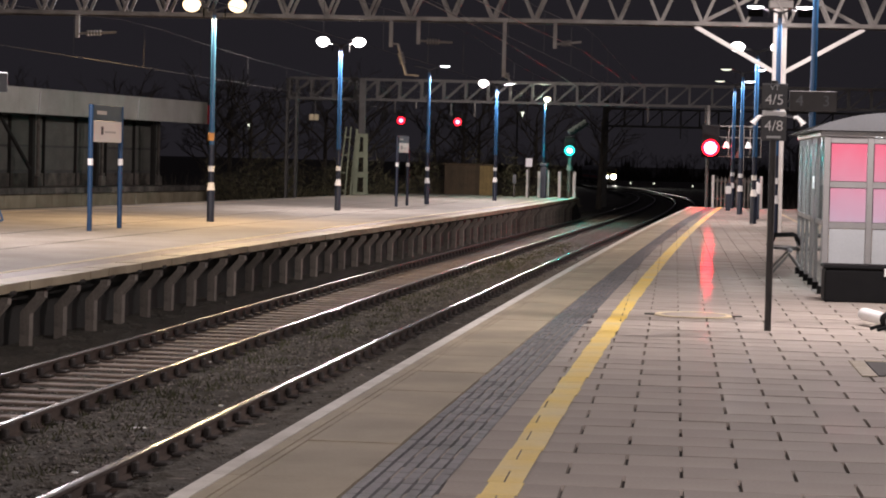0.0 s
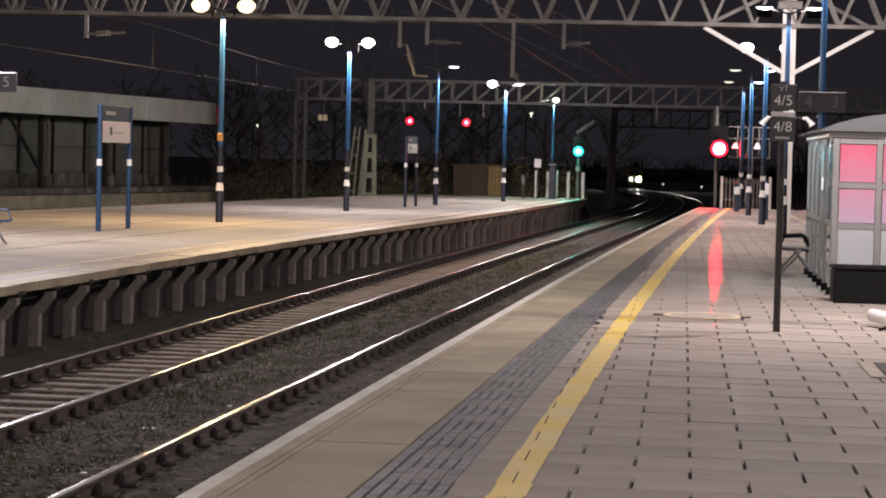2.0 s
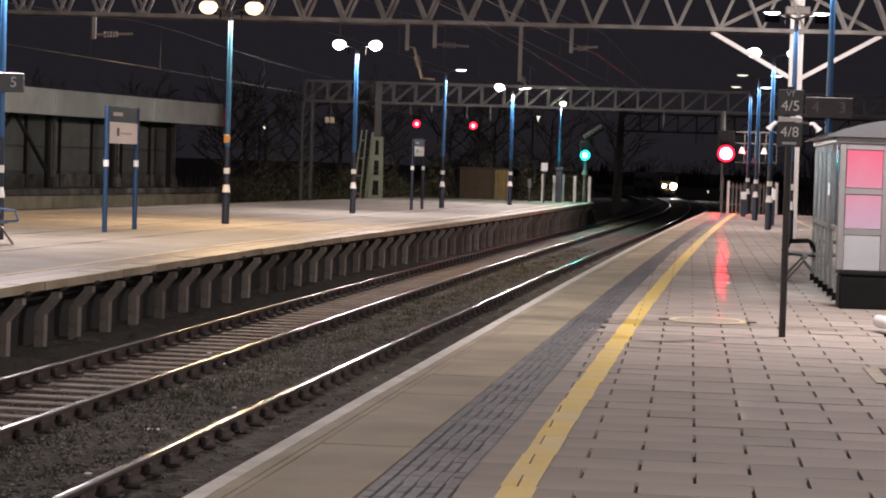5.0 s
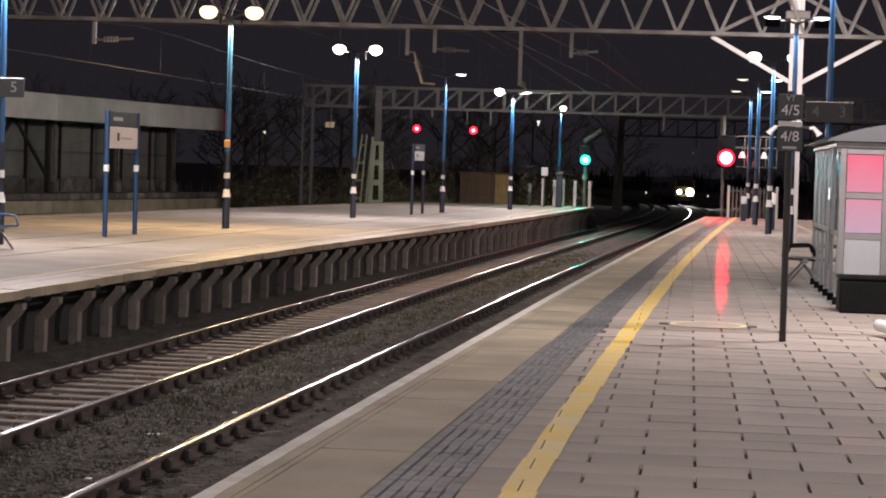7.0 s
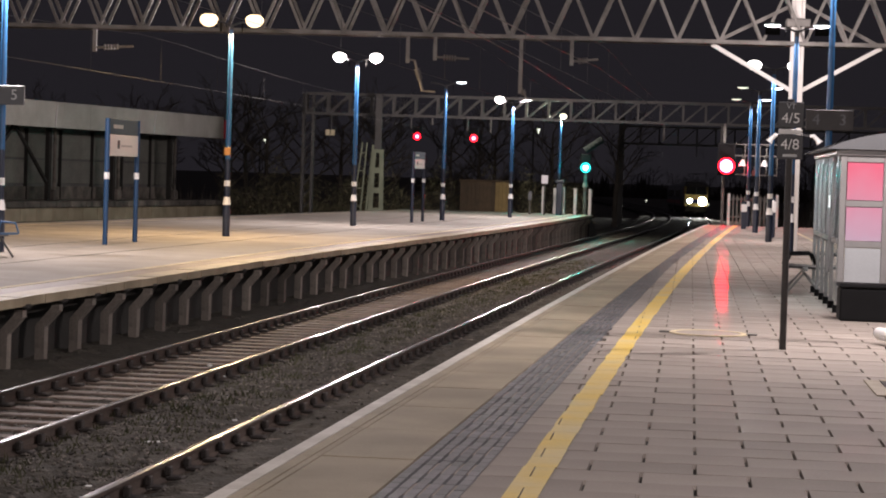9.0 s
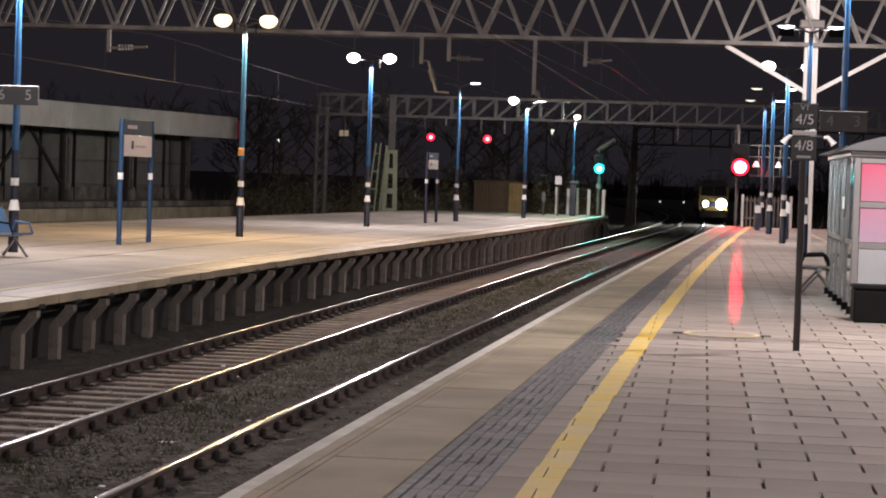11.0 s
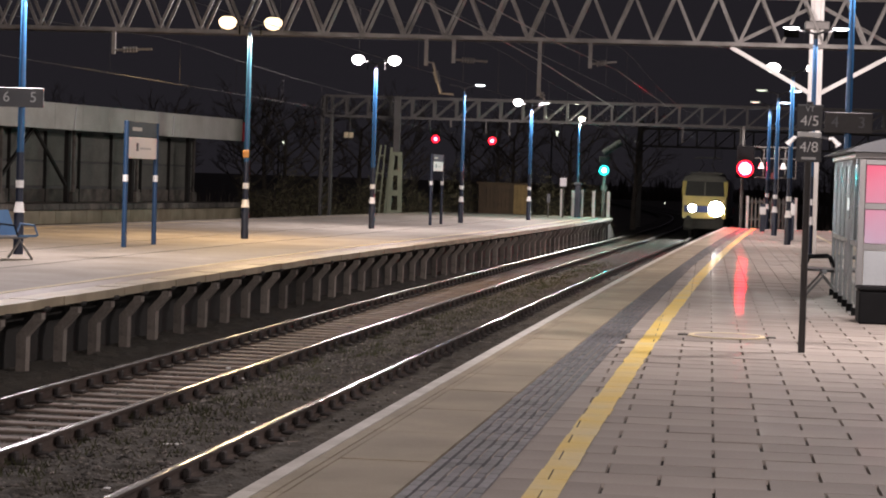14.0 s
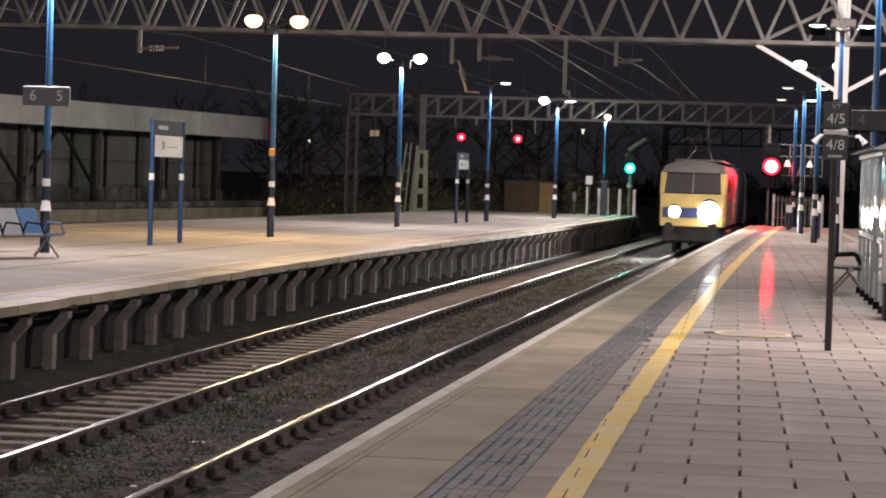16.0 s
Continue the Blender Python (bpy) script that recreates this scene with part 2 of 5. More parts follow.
        if cap:
            fs.append(tuple(range(n)))
            fs.append(tuple(range(len(vs) - 1, len(vs) - n - 1, -1)))
        return self.add(vs, fs, slot)

    def loft(self, rings, slot=0, cap=True, closed=True):
        n = len(rings[0])
        vs = [p for r in rings for p in r]
        fs = []
        for i in range(len(rings) - 1):
            for k in range(n if closed else n - 1):
                k2 = (k + 1) % n
                fs.append((i * n + k, i * n + k2, (i + 1) * n + k2, (i + 1) * n + k))
        if cap:
            fs.append(tuple(range(n - 1, -1, -1)))
            fs.append(tuple((len(rings) - 1) * n + k for k in range(n)))
        return self.add(vs, fs, slot)

    def prism(self, outline, a, b, axis="y", slot=0):
        """An outline (pairs) drawn out from a to b along an axis; pairs are (x, z), (y, z) or (x, y)."""
        place = {"y": lambda p, k: (p[0], k, p[1]), "x": lambda p, k: (k, p[0], p[1]), "z": lambda p, k: (p[0], p[1], k)}[axis]
        return self.loft([[place(p, a) for p in outline], [place(p, b) for p in outline]], slot)

    def dome(self, c, rx, ry, rz, slot=0, n=14, rings=5, sign=1):
        c = Vector(c)
        out = []
        for i in range(rings):
            a = i / rings * math.pi / 2
            out.append([c + Vector((rx * math.cos(a) * math.cos(t), ry * math.cos(a) * math.sin(t), sign * rz * math.sin(a))) for t in [k * math.tau / n for k in range(n)]])
        out.append([c + Vector((rx * 0.02 * math.cos(t), ry * 0.02 * math.sin(t), sign * rz)) for t in [k * math.tau / n for k in range(n)]])
        return self.loft(out, slot)

    def data(self, name, *mats, smooth=False):
        me = bpy.data.meshes.new(name)
        me.from_pydata(self.v, [], self.f)
        for m in mats:
            me.materials.append(m)
        me.polygons.foreach_set("material_index", self.m)
        bm = bmesh.new()
        bm.from_mesh(me)
        bmesh.ops.recalc_face_normals(bm, faces=bm.faces)
        bm.to_mesh(me)
        bm.free()
        if smooth:
            me.shade_smooth()
            me.set_sharp_from_angle(angle=radians(35))
        return me


def part(name, mesh, mat, parent=None, label="", smooth=False):
    mats = mat if isinstance(mat, (list, tuple)) else [mat]
    me = mesh if isinstance(mesh, bpy.types.Mesh) else mesh.data(name, *mats, smooth=smooth)
    ob = new(name, me)
    ob.parent = parent
    if label:
        ob["label"] = label
    return ob


def thing(name, at, label, category, group="", kind="", turn=0):
    ob = new(name)
    ob.empty_display_size = 0.1
    ob.matrix_basis = pose(*at, 0, 0, turn)
    return tagged(ob, label, category, group, kind)


def lettering(name, text, height, at, parent, mat, turn=0.0, label=""):
    """Raised flat letters on a sign; at: the middle of the text, facing -y turned by turn degrees."""
    cu = bpy.data.curves.new(name, "FONT")
    cu.body, cu.size, cu.extrude, cu.align_x, cu.align_y = text, height * 1.38, 0.003, "CENTER", "CENTER"
    tmp = bpy.data.objects.new(name, cu)
    scene.collection.objects.link(tmp)
    me = bpy.data.meshes.new_from_object(tmp.evaluated_get(bpy.context.evaluated_depsgraph_get()))
    bpy.data.objects.remove(tmp)
    me.materials.clear()
    me.materials.append(mat)
    ob = new(name, me)
    ob.parent = parent
    ob.matrix_basis = pose(*at, 90, 0, turn)
    if label:
        ob["label"] = label
    return ob


def lamp(at, watts, colour, radius=0.12, down=0):
    """A lamp's light; down: the angle of a shaded one that shines downwards and to the sides only."""
    li = bpy.data.lights.new("lamp_light", "SPOT" if 0 < down < 180 else "POINT")
    if 0 < down < 180:
        li.spot_size, li.spot_blend = radians(down), 0.25
    li.energy, li.color, li.shadow_soft_size = watts, colour, radius
    ob = new("lamp_light", li)
    ob.location = at
    return ob


# ---------------------------------------------------------------- the plan
TRACK_Y = [0, 20, 40, 60, 80, 106, 148, 185, 221, 264, 300, 341, 382, 414, 470, 560]
TRACK_X = [-4.257, -3.70, -3.04, -2.29, -1.43, -0.46, 0.45, 0.82, 0.62, -0.55, -2.35, -5.1, -8.75, -11.5, -17.0, -27.5]
RAIL_Z = [-0.915, -0.915, -0.915, -0.915, -0.925, -1.01, -1.29, -1.48, -1.66, -1.92, -2.12, -2.29, -2.36, -2.38, -2.4, -2.4]


def smooth_table(ys, vs):
    """A smooth curve through a table, with slopes from its neighbours."""
    ys, vs = np.array(ys, float), np.array(vs, float)
    d = np.gradient(vs, ys)

    def f(y):
        i = int(np.clip(np.searchsorted(ys, y) - 1, 0, len(ys) - 2))
        h = ys[i + 1] - ys[i]
        t = (y - ys[i]) / h
        if t < 0:
            return vs[0] + (y - ys[0]) * d[0]
        if t > 1:
            return vs[-1] + (y - ys[-1]) * d[-1]
        return ((2 * t**3 - 3 * t**2 + 1) * vs[i] + (t**3 - 2 * t**2 + t) * h * d[i] + (-2 * t**3 + 3 * t**2) * vs[i + 1] + (t**3 - t**2) * h * d[i + 1])

    return f


track = smooth_table(TRACK_Y, TRACK_X)      # middle of the near track
rail_z = smooth_table(TRACK_Y, RAIL_Z)      # top of its rails
SECOND = -3.25                              # the other track lies so far beside it
LEFT_Z = -0.05                              # top of the far platform


def heading(y):
    return (track(y + 2) - track(y - 2)) / 4


def edge(y):
    """Edge of the near platform."""
    return -2.613 + 0.02514 * y + 0.000123 * y * y


def blocks_in(y):
    return edge(y) + max(0.62, 0.76 - 0.0028 * (y - 11))


def blocks_out(y):
    return edge(y) + max(0.9, 1.2 - 0.0085 * (y - 11))


def line_mid(y):
    return edge(y) + 1.12 + 0.38 * math.exp(-(y - 11) / 30)


left_off = smooth_table([0, 27, 46, 64, 76, 102, 112], [-4.75, -4.75, -4.75, -4.4, -4.25, -4.15, -4.1])


def left_edge(y):
    """Edge of the far platform."""
    return track(y) + left_off(y)


NEAR_END, LEFT_END, RIGHT_EDGE = 90.0, 108.5, 5.4


def steps(a, b, d):
    n = max(1, round((b - a) / d))
    return [a + (b - a) * i / n for i in range(n + 1)]


def ribbon(mesh, lo, hi, z, y0, y1, d=1.0, thick=0.03, slot=0):
    """A flat band between two curves of y, with its thickness."""
    rings = []
    for y in steps(y0, y1, d):
        a, b = lo(y), hi(y)
        zz = z(y) if callable(z) else z
        rings.append([(a, y, zz - thick), (b, y, zz - thick), (b, y, zz), (a, y, zz)])
    return mesh.loft(rings, slot)


# ---------------------------------------------------------------- ground, tracks, platforms
def build_ground():
    m = Mesh()
    ys = [-900, -60, 0, 40, 80, 106, 148, 221, 264, 341, 414, 560, 2500]
    xs = [-1500, -200, -60, -25, 0, 25, 60, 200, 1500]
    vs = [(x, y, rail_z(min(max(y, 0), 560)) - 0.34) for y in ys for x in xs]
    n = len(xs)
    m.add(vs, [(j * n + i, j * n + i + 1, (j + 1) * n + i + 1, (j + 1) * n + i) for j in range(len(ys) - 1) for i in range(n - 1)])
    tagged(part("ground", m, M["ground"]), "dark bare earth around the railway at night", "ground", kind="structure")


def build_ballast():
    """One uneven bed of stone under both tracks, with loose stones and weeds on it."""
    rng = np.random.default_rng(3)
    ys = np.concatenate([np.arange(-14, 6, 0.4), np.arange(6, 60, 0.11), np.arange(60, 130, 0.4), np.arange(130, 560, 4.0)])
    offs = np.arange(-5.4, 1.75, 0.11)
    vs = []
    bumps = rng.normal(0, 0.014, (len(ys), len(offs)))
    for j, y in enumerate(ys):
        c, z = track(y), rail_z(y)
        for i, o in enumerate(offs):
            hump = 0.058 * math.exp(-((o + 1.62) / 0.78) ** 4) + (0.045 if abs(o) < 0.66 else 0.0) + 0.02 * noise.noise((o * 1.3, y * 0.6, 3))
            side = 0.13 * min(1, max(0, (-o - 4.25) / 0.6))
            vs.append((c + o, y, z - 0.185 + hump + side + bumps[j, i]))
    n = len(offs)
    fs = [(j * n + i, j * n + i + 1, (j + 1) * n + i + 1, (j + 1) * n + i) for j in range(len(ys) - 1) for i in range(n - 1)]
    me = bpy.data.meshes.new("ballast")
    me.from_pydata(vs, [], fs)
    me.materials.append(M["ballast"])
    tagged(new("ballast", me), "dirty brown stone ballast between the rails", "ballast", kind="stuff")
    m = Mesh()
    base = [(0.9, 0, 0.1), (-0.8, 0.2, 0), (0.1, 1, 0), (0, -0.9, 0.1), (0.1, 0.1, 0.7), (0, 0, -0.7)]
    tri = [(0, 2, 4), (2, 1, 4), (1, 3, 4), (3, 0, 4), (2, 0, 5), (1, 2, 5), (3, 1, 5), (0, 3, 5)]
    for _ in range(15000):
        y = 11 + 62 * rng.random() ** 1.7
        o = rng.choice([rng.uniform(-2.45, -0.8), rng.uniform(-4.4, -2.5), rng.uniform(-0.7, 1.6)], p=[0.6, 0.25, 0.15])
        s = rng.uniform(0.014, 0.034)
        a = rng.random() * 6.28
        ca, sa = math.cos(a), math.sin(a)
        hump = 0.058 * math.exp(-((o + 1.62) / 0.78) ** 4) + (0.045 if abs(o) < 0.66 else 0.0)
        z = rail_z(y) - 0.178 + hump
        m.add([(track(y) + o + s * (p[0] * ca - p[1] * sa) * rng.uniform(0.8, 1.3), y + s * (p[0] * sa + p[1] * ca), z + s * p[2]) for p in base], tri)
    tagged(part("ballast_stone", m, M["stone"]), "loose angular grey-brown ballast stones", "stones", kind="stuff")
    g = Mesh()
    for _ in range(420):
        y0 = rng.uniform(17, 75)
        o0 = rng.normal(-1.75, 0.28) if y0 > 22 else rng.normal(-1.9, 0.4)
        for _k in range(9):
            x, y = track(y0) + o0 + rng.normal(0, 0.07), y0 + rng.normal(0, 0.1)
            z = rail_z(y) - 0.13
            l, a = rng.uniform(0.03, 0.1), rng.random() * 6.28
            dx, dy = math.cos(a) * l * 0.6, math.sin(a) * l * 0.6
            w = 0.008
            g.add([(x - w, y, z), (x + w, y, z), (x + dx, y + dy, z + l)], [(0, 1, 2)])
    tagged(part("weed", g, M["weed"]), "low dull green weeds in the ballast", "weeds", kind="stuff")


RAIL = [(-0.07, -0.159), (0.07, -0.159), (0.07, -0.148), (0.012, -0.128), (0.012, -0.045), (0.036, -0.036), (0.036, -0.008)]
RAIL_TOP = [(0.036, -0.008), (0.034, -0.001), (0.0, 0.001), (-0.034, -0.001), (-0.036, -0.008)]
RAIL_BACK = [(-0.036, -0.008), (-0.036, -0.036), (-0.012, -0.045), (-0.012, -0.128), (-0.07, -0.148), (-0.07, -0.159)]


def build_track(offset, label):
    tr = thing("railway_track", (0, 0, 0), label, "railway track", "tracks beside the platform", "structure")
    ys = steps(-14, 130, 2) + steps(130, 560, 8)[1:]
    for side in (-0.7525, 0.7525):
        m = Mesh()
        for prof, slot in ((RAIL, 0), (RAIL_TOP, 1), (RAIL_BACK, 0)):
            rings = [[(track(y) + offset + side + px, y, rail_z(y) + pz) for px, pz in prof] for y in ys]
            m.loft(rings, slot, cap=False, closed=False)
        part("rail", m, [M["rail_side"], M["rail_top"]], tr, "steel rail with a shiny worn top")
    slp = Mesh().box((-1.25, -0.125, -0.14), (1.25, 0.125, 0), 0.015).data("sleeper", M["sleeper"])
    ch = Mesh()
    for sx in (-0.7525, 0.7525):
        for s in (-1, 1):
            ch.box((sx + s * 0.05, -0.09, 0), (sx + s * 0.2, 0.09, 0.035), 0.012)
            ch.box((sx + s * 0.03, -0.05, 0.03), (sx + s * 0.085, 0.05, 0.115), 0.012)
    chd = ch.data("rail_chair", M["chair"])
    y = -13.75
    while y < 130:
        s = new("sleeper", slp)
        s.parent = tr
        s.matrix_basis = pose(track(y) + offset, y, rail_z(y) - 0.155, 0, 0, -math.degrees(heading(y)) + random.uniform(-0.5, 0.5))
        c = new("rail_chair", chd)
        c.parent = s
        y += 0.65
    return tr


def build_near_platform():
    pf = thing("pavement", (0, 0, 0), "paved island platform of worn concrete slabs", "platform", "", "structure")
    m = Mesh()
    ribbon(m, lambda y: edge(y) + 0.06, lambda y: RIGHT_EDGE, -0.03, -14, NEAR_END, 2, 0.35)
    ribbon(m, lambda y: edge(y) + 0.25, lambda y: RIGHT_EDGE - 0.1, -0.381, -14, NEAR_END, 2, 0.95)
    part("platform_body", m, M["joint"], pf, "dark body of the platform")
    # white edge strip, coping slabs, dark blocks, painted lines
    y, i = -14.0, 0
    while y < NEAR_END - 0.1:
        y2 = min(y + 1.5, NEAR_END)
        w = Mesh()
        ribbon(w, lambda t: edge(t) - 0.025, lambda t: edge(t) + 0.07, 0.006, y + 0.003, y2 - 0.003, 0.8, 0.10)
        part("edge_strip", w, M["edge_white"], pf)
        c = Mesh()
        ribbon(c, lambda t: edge(t) + 0.078, lambda t: edge(t) + 0.148, 0.0055, y + 0.003, y2 - 0.003, 0.8, 0.07)
        part("edging_strip", c, M["coping"], pf)
        c = Mesh()
        ribbon(c, lambda t: edge(t) + 0.158, lambda t: edge(t) + 0.197, 0.005, y + 0.003, y2 - 0.003, 0.8, 0.07)
        part("edging_strip", c, M["coping"], pf)
        c = Mesh()
        ribbon(c, lambda t: edge(t) + 0.207, lambda t: blocks_in(t) - 0.009, 0.006 + random.uniform(-0.002, 0.002), y + 0.011, y2 - 0.011, 0.8, 0.07)
        part("coping_slab", c, M["coping"], pf)
        y = y2
    st = Mesh()
    n_parts = 0
    y = -14.0
    while y < NEAR_END:
        lo, hi = blocks_in(y), blocks_out(y)
        w = (hi - lo) / 6
        for k in range(6):
            a = lo + k * w
            tgt = Mesh() if 10.4 < y < 19.8 else st
            dz = random.uniform(-0.0015, 0.0015)
            lag = (0.0, 0.004, -0.003, 0.004, 0.002, -0.002)[k]
            sh = (blocks_in(y + 0.2) - blocks_in(y))
            t = 0.007 + dz
            b = 0.004
            x0, x1, y0, y1 = a + 0.005, a + w - 0.005, y + 0.003 + lag, y + 0.197 + lag
            tgt.add([(x0, y0, -0.03), (x1, y0, -0.03), (x1 + sh, y1, -0.03), (x0 + sh, y1, -0.03),
                     (x0 + b, y0 + b, t), (x1 - b, y0 + b, t), (x1 + sh - b, y1 - b, t), (x0 + sh + b, y1 - b, t)],
                    [(4, 5, 6, 7), (0, 1, 5, 4), (1, 2, 6, 5), (2, 3, 7, 6), (3, 0, 4, 7)])
            if tgt is not st and n_parts < 290:
                me = bpy.data.meshes.new("paving_block")
                me.from_pydata(tgt.v, [], tgt.f)
                me.materials.append(M["block"])
                ob = new("paving_block", me)
                ob.parent = pf
                n_parts += 1
        y += 0.2
    me = bpy.data.meshes.new("paving_blocks")
    me.from_pydata(st.v, [], st.f)
    me.materials.append(M["block"])
    ob = new("far_paving_blocks", me)
    ob.parent = pf
    ob["kind"] = "stuff"
    # slabs 0.60 x 0.45 in half bond
    b = 0.005
    def slab(x0, x1, y0, y1, dz):
        return ([(x0, y0, -0.04), (x1, y0, -0.04), (x1, y1, -0.04), (x0, y1, -0.04), (x0 + b, y0 + b, dz), (x1 - b, y0 + b, dz), (x1 - b, y1 - b, dz), (x0 + b, y1 - b, dz)],
                [(4, 5, 6, 7), (0, 1, 5, 4), (1, 2, 6, 5), (2, 3, 7, 6), (3, 0, 4, 7)])
    vs, fs = slab(-0.2945, 0.2945, -0.223, 0.223, 0)
    one = Mesh().add(vs, fs).data("paving_slab", M["slab"])
    rest = Mesh()
    made, row, y = 0, 0, -13.61
    while y + 0.45 < NEAR_END:
        x = 0.078 + (0.0 if row % 2 else 0.3) - 3.6
        while x < RIGHT_EDGE - 0.5:
            if x + 0.3 > blocks_out(y + 0.2) - 0.25:
                dz = random.gauss(0, 0.0016)
                if y > 10.4 and x < 2.7 and made < 295:
                    s = new("paving_slab", one)
                    s.parent = pf
                    s.matrix_basis = pose(x + 0.3, y + 0.225, dz, random.gauss(0, 0.14), random.gauss(0, 0.14), random.gauss(0, 0.12))
                    made += 1
                else:
                    rest.add(*slab(x + 0.0055, x + 0.5945, y + 0.003, y + 0.447, dz))
            x += 0.6
        y += 0.45
        row += 1
    me = bpy.data.meshes.new("far_paving_slabs")
    me.from_pydata(rest.v, [], rest.f)
    me.materials.append(M["slab"])
    ob = new("far_paving_slabs", me)
    ob.parent = pf
    ob["kind"] = "stuff"
    yl = Mesh()
    row, y = 0, -13.61
    while y + 0.45 < NEAR_END:
        wob = random.uniform(-0.007, 0.007)
        lo, hi = line_mid(y + 0.2) - 0.09 + wob, line_mid(y + 0.2) + 0.09 + wob
        sh = line_mid(y + 0.45) - line_mid(y)
        joint = 0.078 + (0.0 if row % 2 else 0.3)
        joint += 0.6 * round((lo + hi - 2 * joint) / 1.2)
        cuts = [(lo, joint - 0.0045), (joint + 0.0045, hi)] if lo + 0.02 < joint < hi - 0.02 else [(lo, hi)]
        for x0, x1 in cuts:
            y0, y1 = y + 0.004, y + 0.446
            lo0, lo1 = x0 - (sh / 2 if x0 == lo else 0), x0 + (sh / 2 if x0 == lo else 0)
            hi0, hi1 = x1 - (sh / 2 if x1 == hi else 0), x1 + (sh / 2 if x1 == hi else 0)
            yl.loft([[(lo0, y0, 0.003), (hi0, y0, 0.003), (hi0, y0, 0.0065), (lo0, y0, 0.0065)], [(lo1, y1, 0.003), (hi1, y1, 0.003), (hi1, y1, 0.0065), (lo1, y1, 0.0065)]])
        y += 0.45
        row += 1
    part("yellow_line", yl, M["yellow"], pf, "worn yellow safety line")
    y2l = Mesh()
    ribbon(y2l, lambda t: 3.62, lambda t: 3.74, 0.0065, 34, NEAR_END - 0.4, 4, 0.003)
    part("yellow_line", y2l, M["faded_yellow"], pf, "worn yellow safety line")
    rc = Mesh()
    ribbon(rc, lambda t: 4.62, lambda t: RIGHT_EDGE, 0.008, -14, NEAR_END, 3, 0.06)
    part("far_coping", rc, M["coping"], pf, "concrete coping of the other edge")
    # inspection cover with a yellow outline
    cov = thing("inspection_cover", (0.24, 25.1, 0.0), "yellow-edged inspection cover set in the paving", "drain cover")
    fr = Mesh()
    ring = [(math.cos(k * math.tau / 32), math.sin(k * math.tau / 32)) for k in range(32)]
    fr.loft([[(0.43 * c, 0.52 * s, 0.001) for c, s in ring], [(0.43 * c, 0.52 * s, 0.011) for c, s in ring], [(0.36 * c, 0.40 * s, 0.012) for c, s in ring], [(0.36 * c, 0.40 * s, 0.001) for c, s in ring]], cap=False)
    part("frame", fr, M["faded_yellow"], cov, "worn yellow rim")
    part("lid", Mesh().loft([[(0.355 * c, 0.395 * s, 0.0) for c, s in ring], [(0.355 * c, 0.395 * s, 0.009) for c, s in ring]]), M["slab"], cov)
    for sx in (-0.47, 0.47):
        part("lifting_eye", Mesh().box((sx - 0.06, -0.08, 0.002), (sx + 0.06, 0.08, 0.014), 0.004), M["iron"], cov, "dark iron lifting eye")


